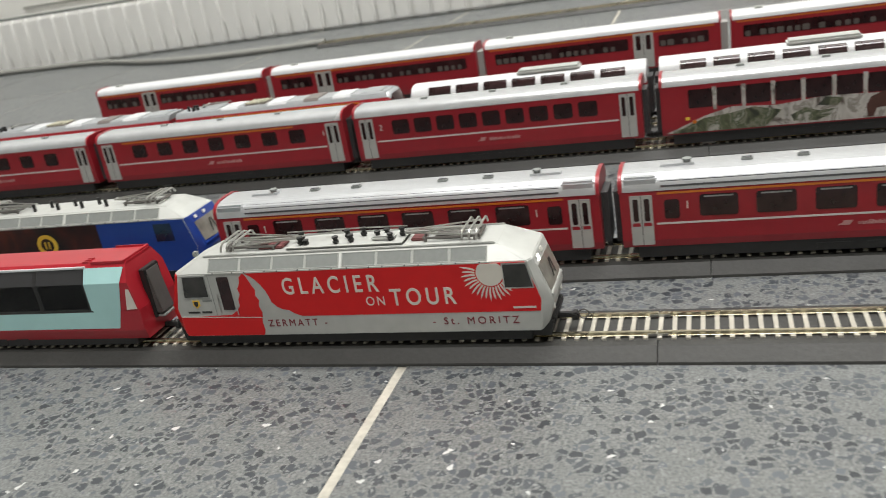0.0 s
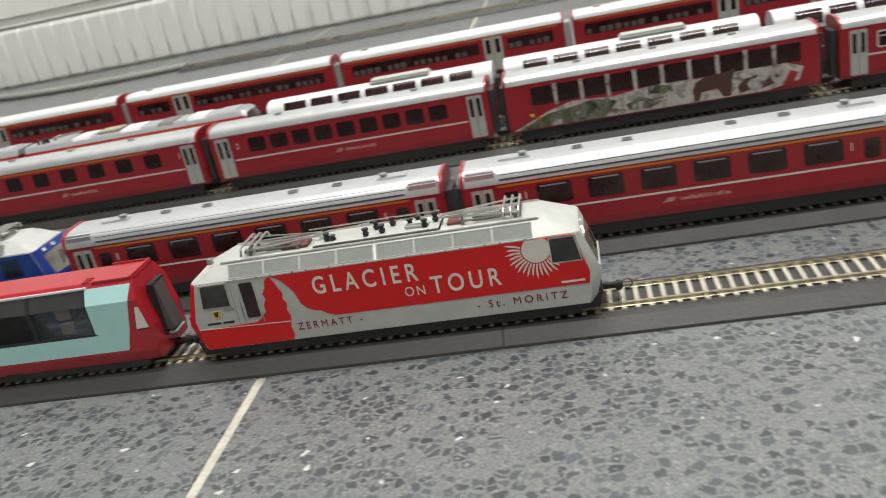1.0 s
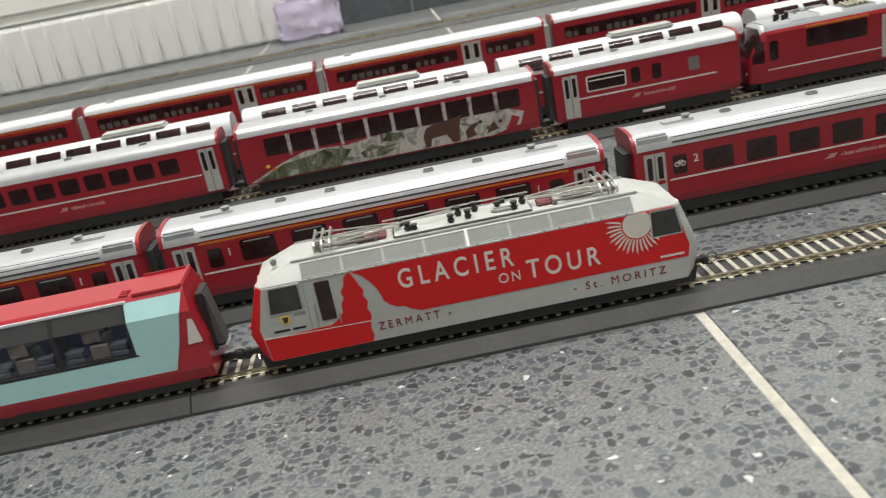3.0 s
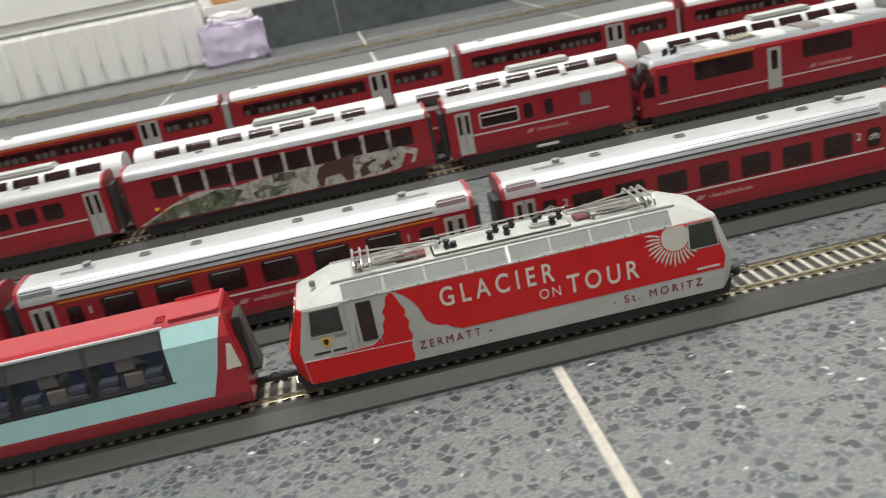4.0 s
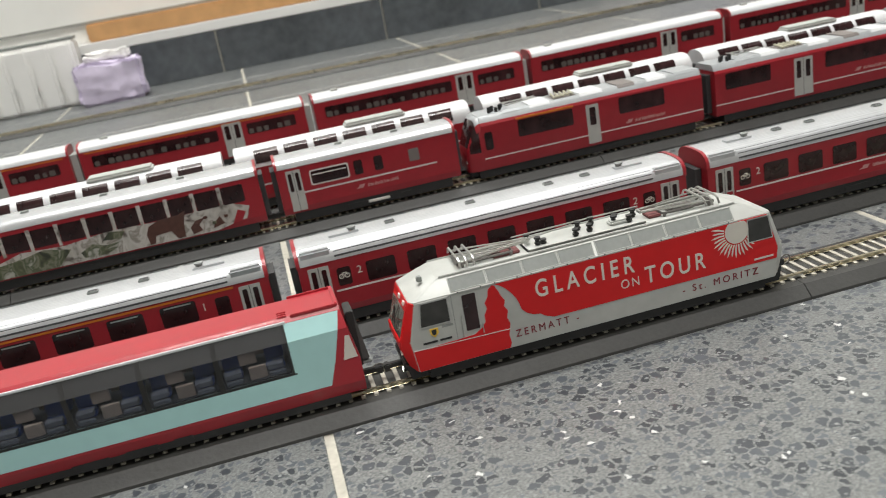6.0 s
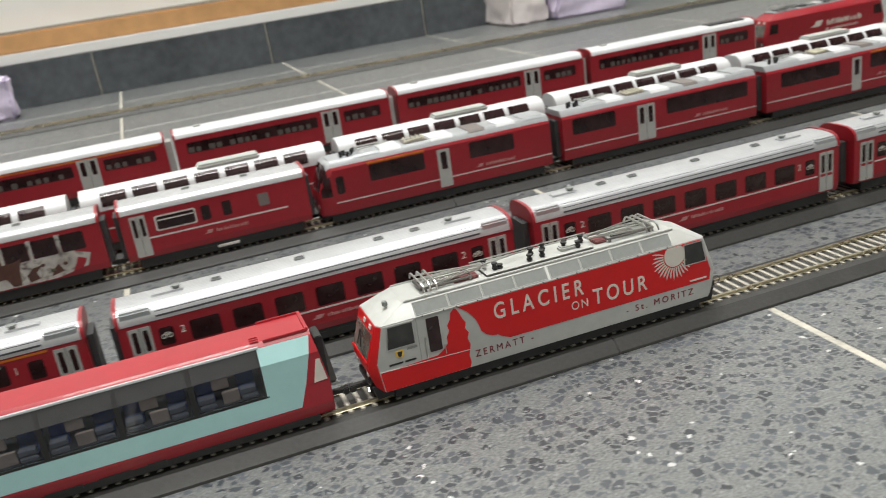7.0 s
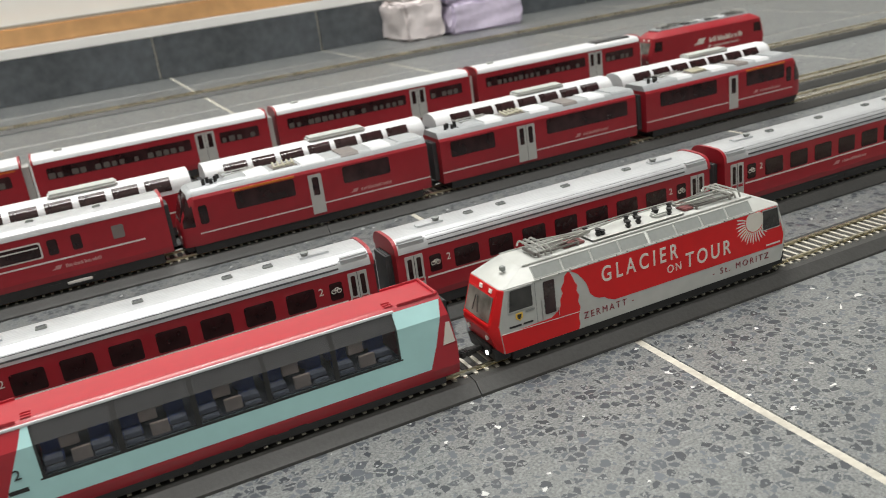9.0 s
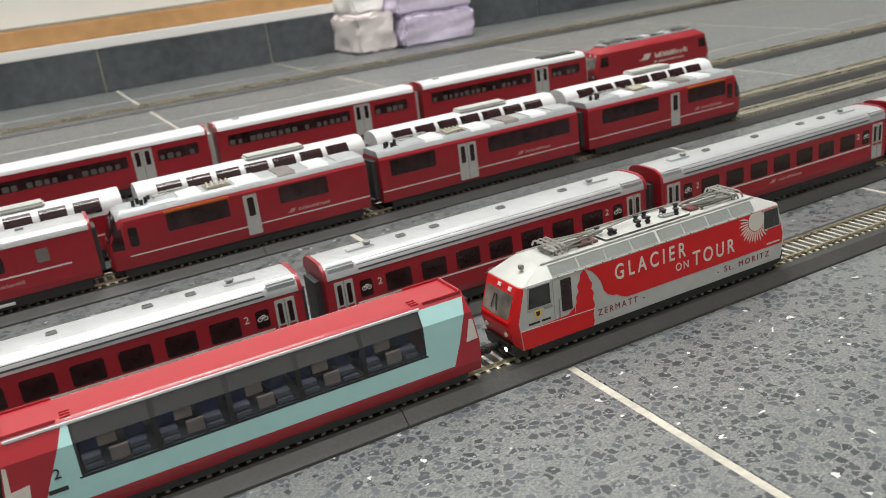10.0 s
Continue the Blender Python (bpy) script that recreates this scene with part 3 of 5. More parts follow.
def track(yc, x0, x1, near, label):
    t = thing("railway_track", 0, yc, 0, label, "model track", "parallel model tracks", "structure")
    n = 248.0
    x = x0
    while x < x1:
        part("roadbed", shared("roadbed", lambda: bed_mesh(n), BED), None, t, "", (x, 0, 0))
        for s in (-1, 1):
            part("rail", shared("rail", lambda: rail_mesh(n - 0.3), RAIL), None, t, "", (x, s * 4.9, 0))
            part("rail_joiner", shared("rail_joiner", lambda: box(-2.4, 2.4, -0.75, 0.75, 3.7, 4.45, 0.1), STEEL), None, t, "", (x, s * 4.9, 0))
        x += n
    step = 3.2
    def tie():
        return box(-0.52, 0.52, -6.6, 6.6, 3.3, 3.9, 0)
    rest = []
    k = 0
    xx = x0 + 2
    while xx < x:
        if near and -160 < xx < 620:
            part("sleeper", shared("sleeper", tie, TIE), None, t, "", (xx, 0, 0))
        else:
            rest.append(xx)
        xx += step
    verts, faces = [], []
    for a in rest:
        b = len(verts)
        verts += [((a + dx) * MM, dy * MM, dz * MM) for dx, dy, dz in ((-0.52, -6.6, 3.3), (0.52, -6.6, 3.3), (0.52, 6.6, 3.3), (-0.52, 6.6, 3.3), (-0.52, -6.6, 3.9), (0.52, -6.6, 3.9), (0.52, 6.6, 3.9), (-0.52, 6.6, 3.9))]
        faces += [(b + 4, b + 5, b + 6, b + 7), (b, b + 1, b + 5, b + 4), (b + 1, b + 2, b + 6, b + 5), (b + 2, b + 3, b + 7, b + 6), (b + 3, b, b + 4, b + 7)]
    me = bpy.data.meshes.new("sleepers")
    me.from_pydata(verts, [], faces)
    me.materials.append(TIE)
    o = new("sleepers", me)
    o.parent = t
    tagged(o, kind="stuff")
    return t


Y1, Y2, Y3, Y4, Y5, Y6 = 12.0, 59.0, 171.0, 206.0, 311.0, 645.0
track(Y1, -118 - 248 * 3, 1100, True, "grey plastic roadbed track under the moving train")
track(Y6, -480, 1500, False, "empty grey plastic roadbed track near the wall")
for yy in (Y2, Y3, Y4, Y5):
    track(yy, -850, 1100, False, "grey plastic roadbed track with standing carriages")


# ---- the moving engine ----
def outline(pts, name, material, parent, label="", y=-8.9, depth=0.1):
    return part(name, plate(pts, y, depth), material, parent, label)


def loco_shell(parent, body_mat, nose_mats):
    pts = []
    for s in (-1, 1):
        for e in (-1, 1):
            pts += [(e * 48.6, s * 8.9, 2.7), (e * 49.5, s * 8.9, 11), (e * 46.9, s * 8.9, 20.7)]
            pts += [(e * 50.5, s * 7.5, 4.4), (e * 52.0, s * 7.3, 9.5), (e * 51.5, s * 7.4, 11.5), (e * 48.2, s * 7.7, 21.0), (e * 39.8, s * 6.2, 24.5)]
    bm = bmesh.new()
    for p in pts:
        bm.verts.new(p)
    r = bmesh.ops.convex_hull(bm, input=bm.verts[:])
    bmesh.ops.dissolve_limit(bm, angle_limit=0.02, verts=bm.verts[:], edges=bm.edges[:])
    bmesh.ops.recalc_face_normals(bm, faces=bm.faces)
    for f in bm.faces:
        f.normal_update()
        c = f.calc_center_median()
        if abs(f.normal.x) > 0.3 and c.z < 20.5:
            f.material_index = 1 if f.normal.x < 0 else 2
    bmesh.ops.bevel(bm, geom=[e for e in bm.edges], offset=0.22, segments=2, affect="EDGES", material=-1)
    return part("body", bm, [body_mat, *nose_mats], parent, smooth=30)


def pantograph(parent, x, sign):
    """Folded single-arm collector; the head points outward along sign."""
    p = bmesh.new()
    base = bmesh.new()
    for s in (-1, 1):
        rod(base, (-sign * 6, s * 3.2, 25.45), (sign * 8, s * 3.2, 25.45), 0.3)
        rod(p, (sign * 7.5, s * 3.0, 25.55), (-sign * 11, s * 0.9, 26.3), 0.28)
        rod(p, (-sign * 11, s * 0.9, 26.3), (sign * 6.5, s * 2.6, 27.2), 0.22)
        for a in (-5.5, 7.0):
            rod(base, (sign * a, s * 3.2, 24.55), (sign * a, s * 3.2, 25.55), 0.45, 8)
    rod(base, (-sign * 6, -3.2, 25.45), (-sign * 6, 3.2, 25.45), 0.3)
    box(-3.5, 3.5, -2.0, 2.0, 24.5, 25.5, 0.3, base)
    rod(base, (sign * 8, -3.2, 25.45), (sign * 8, 3.2, 25.45), 0.5)
    rod(p, (-sign * 11, -0.9, 26.3), (-sign * 11, 0.9, 26.3), 0.4)
    ob = part("pantograph", p, STEEL, parent, "bright steel folded pantograph", (x, 0, 0))
    part("pantograph_base", base, WHEEL, ob, "dark pantograph base frame")
    for a in (4.6, 6.4, 8.2):
        bend = [(sign * a, -6.2, 25.6), (sign * a, -5.4, 26.9), (sign * a, -4.4, 27.4), (sign * a, 4.4, 27.4), (sign * a, 5.4, 26.9), (sign * a, 6.2, 25.6)]
        part("collector_bar", sweep(bmesh.new(), bend, 0.3), STEEL, ob)
    for s in (-1, 1):
        part("collector_link", rod(bmesh.new(), (sign * 4.6, s * 2.6, 27.2), (sign * 8.2, s * 2.6, 27.2), 0.22), STEEL, ob)
    return ob


def loco(name, x, y, label, group=""):
    t = thing(name, x, y, RAILTOP, label, "model locomotive", group)
    part("underframe", box(-46, 46, -8.2, 8.2, 0.05, 4.3, 0.2), BLACK, t, "black underframe")
    for e in (-1, 1):
        part("snow_plough", extrude([(e * 46, 0.7), (e * 50.5, 0.7), (e * 51.3, 4.4), (e * 46, 4.4)], -7.4, 7.4, axis="y"), BLACK, t, "black snow plough")
        bogie(t, e * 29)
        coupler(t, e * 50.8, e)
    part("equipment_box", box(-14, 14, -7.2, 7.2, 1.2, 3.0, 0.3), BLACK, t, "black underfloor box")
    return t


engine = loco("locomotive", 0, Y1, "red and light grey electric model locomotive with tour lettering")
loco_shell(engine, PALE, (LOCO_RED, PALE))
# paint fields on both sides
main = [(-26.9, 20.6), (-25.6, 19.9), (-24.3, 18.9), (-23.0, 17.3), (-21.9, 15.6), (-21.3, 13.9), (-20.9, 12.3), (-19.6, 10.9), (-18.0, 10.1), (-16.4, 9.9), (-15.2, 9.0), (-13.0, 8.1), (48.95, 8.0), (49.4, 11.0), (46.5, 20.6)]
peak = [(-27.5, 20.5), (-28.6, 19.5), (-28.9, 17.8), (-29.9, 16.3), (-29.5, 14.8), (-30.4, 13.2), (-30.4, 11.4), (-31.4, 10.2), (-33.5, 8.9), (-49.0, 8.4), (-48.4, 2.9), (-25.2, 2.9), (-24.7, 4.3), (-25.0, 6.5), (-24.3, 9.4), (-24.9, 11.2), (-24.4, 12.9), (-25.2, 14.3), (-24.8, 15.8), (-25.6, 17.2), (-26.1, 18.6), (-26.9, 20.2)]
outline(main, "red_field", LOCO_RED, engine, "bright red painted side field")
outline(peak, "mountain_silhouette", LOCO_RED, engine, "red mountain silhouette")
part("far_field", plate(main, 8.9, 0.1, 1), LOCO_RED, engine, "bright red painted side field")
lettering("GLACIER", 4.5, "lettering", LETTER, engine, -16.8, -8.95, 14.4, 26.2, 1.5)
lettering("ON", 2.4, "lettering", LETTER, engine, 5.4, -8.95, 10.6, 4.9, 1.3)
lettering("TOUR", 4.4, "lettering", LETTER, engine, 12.0, -8.95, 10.5, 16.8, 1.4)
lettering("ZERMATT -", 1.95, "lettering", MAROON, engine, -23.3, -8.85, 5.3, 16.7, 1.45)
lettering("- St. MORITZ", 1.9, "lettering", MAROON, engine, 21.9, -8.85, 4.9, 21.6, 1.45)
# sun emblem
sx, sz = 37.9, 18.1
bm = bmesh.new()
extrude([(sx + 3.3 * math.cos(6.2832 * i / 28), min(20.5, sz + 3.3 * math.sin(6.2832 * i / 28))) for i in range(28)], -9.12, -8.8, bm, "y")
part("sun_disc", bm, LETTER, engine, "pale sun disc")
for i in range(25):
    a = radians(146 + 240 * i / 24)
    bm = bmesh.new()
    wv = [(3.6, -0.18), (4.9, -0.34), (6.2, -0.3), (7.3 - 0.5 * (i % 2), 0.0), (6.2, 0.12), (4.9, 0.06), (3.6, 0.18)]
    pts = [(sx + r * math.cos(a) - w * math.sin(a), sz + r * math.sin(a) + w * math.cos(a)) for r, w in wv]
    if max(p[1] for p in pts) < 20.5 and max(p[0] for p in pts) < 48:
        extrude(pts, -9.1, -8.8, bm, "y")
        part("sun_ray", bm, LETTER, engine)
    else:
        bm.free()
# cab windows, doors
for s in (-1, 1):
    for x0, x1 in ((-46.6, -39.0), (41.2, 47.6)):
        k = -1 if x0 < 0 else 1
        o1 = [(x0 + (0.4 if k < 0 else 0), 14.3), (x1 - (0.0 if k < 0 else -0.2), 14.3), (x1 - (0.0 if k < 0 else 0.9), 20.1), (x0 + (1.2 if k < 0 else 0), 20.1)]
        o2 = [(p[0] + (0.35 if p[0] > (x0 + x1) / 2 else -0.35), p[1] + (0.35 if p[1] > 17 else -0.35)) for p in o1]
        part("window_frame", plate(o2, s * 8.9, 0.16, s), STEEL, engine, "thin bright window frame")
        part("cab_window", plate(o1, s * 8.9, 0.24, s), CABGLASS, engine, "dark cab side window")
part("door_window", plate(rounded(-35.3, -31.9, 10.4, 19.8, 0.3), -8.9, 0.2), GLASSY, engine, "tall dark door window")
for x in (-36.2, -31.2):
    bm = bmesh.new()
    rod(bm, (x, -9.25, 9.0), (x, -9.25, 15.0 if x < -34 else 11.5), 0.14)
    part("handrail", bm, STEEL, engine, "steel handrail")
cr = plate([(-44.3, 13.3), (-42.2, 13.3), (-42.2, 11.9), (-43.2, 11.0), (-44.3, 11.9)], -8.9, 0.14)
part("crest", cr, YELLOW, engine, "small yellow and black crest")
part("crest_mark", plate([(-43.9, 13.0), (-42.6, 13.0), (-42.8, 11.9), (-43.3, 11.5), (-43.8, 11.9)], -8.9, 0.2), BLACK, engine)
bm = plate([(-46.4, 9.6), (-42.8, 9.6), (-42.8, 10.1), (-46.4, 10.1)], -8.9, 0.1)
extrude([(-42.2, 9.6), (-39.2, 9.6), (-39.2, 10.1), (-42.2, 10.1)], -9.0, -8.6, bm, "y")
part("name_bar", bm, BLACK, engine, "tiny black name bars")
part("number_bar", plate([(-41.2, 12.9), (-38.4, 12.9), (-38.4, 13.5), (-41.2, 13.5)], -8.9, 0.08), PALE2, engine, "faint grey number bar")
part("maker_bar", plate([(42.5, 8.8), (48.0, 8.8), (48.0, 9.3), (42.5, 9.3)], -8.98, 0.1), STRIPE, engine, "tiny white bar")
part("body_seam", plate([(-48.9, 8.5), (-24.6, 7.9), (-24.6, 8.1), (-48.9, 8.7)], -8.95, 0.12), STRIPE, engine, "thin seam line")
part("door_seam", plate([(-37.9, 8.9), (-37.74, 8.9), (-37.74, 20.4), (-37.9, 20.4)], -8.9, 0.05), PALE2, engine, "fine door seam")
DULLRED = mat("dull_red_plate", (0.16, 0.05, 0.05), 0.6, var=0.15)
# sloping roof sides with grille panels
def grilles(parent):
    for s in (-1, 1):
        nrm = Vector((0, s * 0.82, 0.58))
        a, b = Vector((0, s * 8.55, 21.2)), Vector((0, s * 6.6, 23.95))
        for i in range(8):
            x0 = -37.6 + i * 9.35 + (0.6 if i > 3 else 0)
            bm = bmesh.new()
            v = [bm.verts.new((x0 + dx, *(q + nrm * d).yz)) for d in (-0.2, 0.1) for dx, q in ((0.3, a), (8.9, a), (8.9, b), (0.3, b))]
            for q in ((4, 5, 6, 7), (0, 1, 5, 4), (1, 2, 6, 5), (2, 3, 7, 6), (3, 0, 4, 7)):
                bm.faces.new([v[j] for j in q])
            panel = part("grille_panel", bm, PALE2, parent, "grey roof grille panel")
            bm = bmesh.new()
            for q, r in ((a, 0.16), (b, 0.2)):
                rod(bm, (x0, *q.yz), (x0 + 9.2, *q.yz), r, 5)
            for dx in (0.12, 9.1):
                rod(bm, (x0 + dx, *a.yz), (x0 + dx, *b.yz), 0.16, 4)
            part("grille_rim", bm, PALE, panel, "pale rim")
            bm = bmesh.new()
            for dx in (1.6, 7.4):
                rod(bm, (x0 + dx, s * 8.8, 20.85), (x0 + dx, s * 9.1, 20.9), 0.17, 6)
            part("bolt", bm, BLACK, panel)
        part("roof_step", shared(("roof_step", s), lambda: box(-38.4, 38.4, s * 8.9 - 0.12, s * 8.9 + 0.12, 20.55, 20.95, 0.05), PALE), None, parent, "pale ledge over the side")


grilles(engine)
part("roof_edge", box(-39.5, 39.5, -6.3, -5.9, 24.35, 24.90, 0.15), PALE, engine, "raised roof edge")
part("roof_edge", box(-39.5, 39.5, 5.9, 6.3, 24.35, 24.90, 0.15), PALE, engine, "raised roof edge")
part("roof_deck", box(-16, 16, -4.6, 4.6, 24.45, 25.05, 0.3), PALE, engine, "raised roof deck")
pantograph(engine, -25.5, -1)
pantograph(engine, 27, 1)
for i, (x, y, h) in enumerate(((-14.0, 2.0, 2.2), (-12.5, -2.2, 2.4), (-11.0, -2.2, 1.6), (-2.5, -2.6, 2.3), (-0.5, 1.0, 2.6), (1.5, -2.0, 2.4), (3.5, 2.0, 2.6), (8.5, -1.0, 2.6), (10.0, 1.6, 2.0), (12.2, -2.2, 2.3), (14.5, 0.6, 2.6))):
    bm = bmesh.new()
    for k in range(4):
        rod(bm, (0, 0, 24.85 + h * k / 4), (0, 0, 24.85 + h * (k + 0.7) / 4), 0.85 if k % 2 else 0.6, 8)
    part("insulator", bm, BLACK, engine, "black ribbed insulator", (x, y, 0))
bm = bmesh.new()
for p, q in (((-18, 2.2, 26.95), (4, 2.0, 27.15)), ((4, 2.0, 27.15), (16, 0.6, 27.55)), ((-18, -1, 26.55), (-2, 1, 26.95))):
    rod(bm, p, q, 0.2)
part("roof_conductor", bm, STEEL, engine, "bright roof conductor")
part("breaker", box(7, 13, -2.4, 0.4, 24.85, 26.15, 0.4), PALE, engine, "grey roof switch box")
part("resistor_cover", box(-24.45, -17.5, -3.2, 1.5, 24.55, 25.25, 0.2), DULLRED, engine, "dull red roof plate")
part("resistor_cover", box(17.5, 21, -2.6, 1.5, 24.55, 25.25, 0.2), DULLRED, engine, "dull red roof plate")
part("horn", box(-44.3, -43.0, -3.6, -2.2, 23.55, 24.95, 0.2), PALE2, engine, "small roof horn")


def nose_quad(e, pts, lift):
    """A plate on the sloping end wall; pts are (y, z) with z from 10 to 19.4."""
    bm = bmesh.new()
    n = Vector((9.4 * e, 0, 3.3)).normalized()
    v = []
    for d in (-0.2, lift):
        for y, z in pts:
            v.append(bm.verts.new(Vector((e * (51.5 - (z - 11.5) * 0.35), y, z)) + n * d))
    k = len(pts)
    bm.faces.new(v[k:])
    for i in range(k):
        bm.faces.new((v[i], v[(i + 1) % k], v[k + (i + 1) % k], v[k + i]))
    return bm


def nose(parent, e, band):
    part("windscreen_frame", nose_quad(e, [(-7.0, 11.4), (7.0, 11.4), (7.1, 19.0), (-7.1, 19.0)], 0.08), band, parent)
    part("windscreen", nose_quad(e, [(-6.6, 12.0), (0, 11.7), (6.6, 12.0), (6.7, 18.5), (-6.7, 18.5)], 0.2), WSCREEN, parent, "windscreen with reflections mottled into its colour")
    bm = bmesh.new()
    for s in (-1, 1):
        rod(bm, (e * 50.2, s * 0.4 + 0.8, 17.4), (e * 51.4, s * 1.4 + 0.8, 13.2), 0.16)
    part("wiper", bm, BLACK, parent, "black wiper")
    part("nose_ledge", nose_quad(e, [(-7.0, 10.9), (7.0, 10.9), (7.0, 11.5), (-7.0, 11.5)], 0.35), band, parent)
    part("buffer_beam", box(min(e * 47.5, e * 51.6), max(e * 47.5, e * 51.6), -6.4, 6.4, 3.2, 4.9, 0.3), BLACK, parent, "black buffer beam")
    for y, z in ((-5.2, 7.4), (5.2, 7.4)):
        bm = bmesh.new()
        rod(bm, (e * 50.4, y, z), (e * 51.75, y, z), 0.7, 12)
        part("headlight", bm, LAMP, parent, "round headlight")
    for y in (-4.6, 0.6):
        part("marker_lamp", nose_quad(e, [(y - 0.7, 19.3), (y + 0.7, 19.3), (y + 0.7, 20.3), (y - 0.7, 20.3)], 0.3), LAMP, parent, "small square marker lamp")


# pale mottled base colour imitates reflections in the windscreen
WSCREEN = mat("windscreen_reflections", (0.20, 0.19, 0.165), 0.07, var=0.8, scale=160, coat=0.5)
nose(engine, -1, LOCO_RED)
nose(engine, 1, PALE)
GLOW = bpy.data.materials.new("lamp_glow")
GLOW.use_nodes = True
GLOW.node_tree.nodes["Principled BSDF"].inputs["Emission Color"].default_value = (1, 0.97, 0.9, 1)
GLOW.node_tree.nodes["Principled BSDF"].inputs["Emission Strength"].default_value = 6
bm = bmesh.new()
rod(bm, (-51.9, -5.0, 3.0), (-49.0, -5.0, 3.0), 0.8, 12)
lamp = part("lamp_housing", bm, BLACK, engine, "black lamp housing by the coupler")
part("lit_lamp", rod(bmesh.new(), (-52.05, -5.0, 3.0), (-51.8, -5.0, 3.0), 0.62, 12), GLOW, lamp, "lit white lamp")
part("lit_lamp", nose_quad(1, [(-5.0, 19.0), (-3.6, 19.0), (-3.6, 20.2), (-5.0, 20.2)], 0.4), GLOW, engine, "lit marker lamp")


# ---- the panorama coaches behind the engine ----
def panorama(label):
    L = 115.0
    t = thing("panorama_coach", 0, Y1, RAILTOP, label, "model coach", "panorama coaches")
    low = [(-8.0, 2.0), (8.0, 2.0), (8.8, 4.9), (8.8, 11.0), (-8.8, 11.0), (-8.8, 4.9)]
    part("lower_body", extrude(low, -L / 2, L / 2), PANO_RED, t)
    full = [(-8.8, 10.9), (8.8, 10.9), (8.8, 19.2), (6.6, 23.2), (5.8, 24.0), (-5.8, 24.0), (-6.6, 23.2), (-8.8, 19.2)]
    for a, b in ((-L / 2, -L / 2 + 15.4), (L / 2 - 15.4, L / 2)):
        bm = extrude(full, a, b)
        for v in bm.verts:
            if abs(abs(v.co.x) - L / 2) < 0.01 and v.co.z > 11:
                v.co.x -= math.copysign(2.3 * (v.co.z - 10.9) / 13.1, v.co.x)
        part("end_body", bm, PANO_RED, t)
    part("roof", extrude([(-6.7, 22.8), (6.7, 22.8), (6.4, 23.6), (5.4, 24.2), (-5.4, 24.2), (-6.2, 23.6)], -L / 2 + 2.2, L / 2 - 2.2), PANO_RED, t, "red flat roof", smooth=30)
    for s in (-1, 1):
        # white gutter over the glass; beyond it at -x a painted crease highlight
        part("gutter_and_highlight", box(-L / 2 + 3, 42.4, s * 6.65 - 0.3, s * 6.65 + 0.3, 22.95, 23.6, 0.1), WHITE, t, "white roof gutter, run on as a painted crease highlight")
        for a in (-L / 2 + 2.6, L / 2 - 13.6):
            part("roof_lip", box(a, a + 11, s * 5.9 - 0.25, s * 5.9 + 0.25, 23.9, 24.65, 0.12), PANO_RED, t, "raised lip of the roof well")
    for e in (-1, 1):
        part("roof_lip", box(e * (L / 2 - 2.8) - 0.4, e * (L / 2 - 2.8) + 0.4, -5.9, 5.9, 23.9, 24.8, 0.15), PANO_RED, t, "raised end lip of the roof well")
        bm = bmesh.new()
        for k in range(3):
            c = e * (L / 2 - 15.6)
            box(c - 1.1, c + 1.1, -5.6 + 1.3 * k, -4.9 + 1.3 * k, 24.0, 24.55, 0.12, bm)
        part("roof_louvre", bm, PANO_RED, t, "small red roof louvres")
        bm = box(min(e * (L / 2 - 1.0), e * (L / 2 + 0.8)), max(e * (L / 2 - 1.0), e * (L / 2 + 0.8)), -3.5, 3.5, 6.0, 20.6, 0.2)
        part("end_door", bm, BLACK, t, "dark grey end door frame")
        bm = box(min(e * (L / 2 + 0.6), e * (L / 2 + 2.6)), max(e * (L / 2 + 0.6), e * (L / 2 + 2.6)), -2.9, 2.9, 7.0, 20.2, 0.3)
        for v in bm.verts:
            v.co.x -= e * 1.8 * (v.co.z - 7.2) / 13.8
        part("gangway", bm, SLAB, t, "upright grey gangway slab")
        part("step_plate", box(min(e * (L / 2 + 0.2), e * (L / 2 + 3.0)), max(e * (L / 2 + 0.2), e * (L / 2 + 3.0)), -2.9, 2.9, 6.0, 6.6, 0.15), PALE2, t, "grey step plate")
    # turquoise field: a band below the glass and a wedge at both ends
    for s in (-1, 1):
        part("turquoise_band", plate([(-50.6, 5.6), (49.5, 5.6), (51.5, 11.3), (-48.55, 11.3)], s * 8.8, 0.1, s), CYAN, t, "pale turquoise side band")
        rows = [(8.8, 11.1), (8.8, 15.0), (8.8, 19.2), (7.72, 21.15), (6.66, 23.1)]
        for e, x_in, x_lo, x_hi in ((-1, -41.9, -48.6, -43.2), (1, 41.9, 51.5, 54.8)):
            bm = bmesh.new()
            grid = []
            for i, (yy, zz) in enumerate(rows):
                f = (zz - 11.1) / 12.0
                xo = x_lo + (x_hi - x_lo) * f
                grid.append([bm.verts.new((x, s * (yy + d), zz + d * 0.3)) for d in (0.12, -0.3) for x in (x_in, xo)])
            for r0, r1 in zip(grid, grid[1:]):
                for a, b in ((0, 1), (1, 3), (3, 2), (2, 0)):
                    bm.faces.new((r0[a], r0[b], r1[b], r1[a]))
            bm.faces.new([grid[0][i] for i in (0, 1, 3, 2)])
            bm.faces.new([grid[-1][i] for i in (0, 1, 3, 2)])
            part("turquoise_wedge", bm, CYAN, t, "pale turquoise wedge", smooth=12)
        # curved panes between dark posts
        for i in range(5):
            a, b = -41.9 + i * 16.76, -41.9 + (i + 1) * 16.76
            def sheet(xa, xb, off, lo=0):
                bm = bmesh.new()
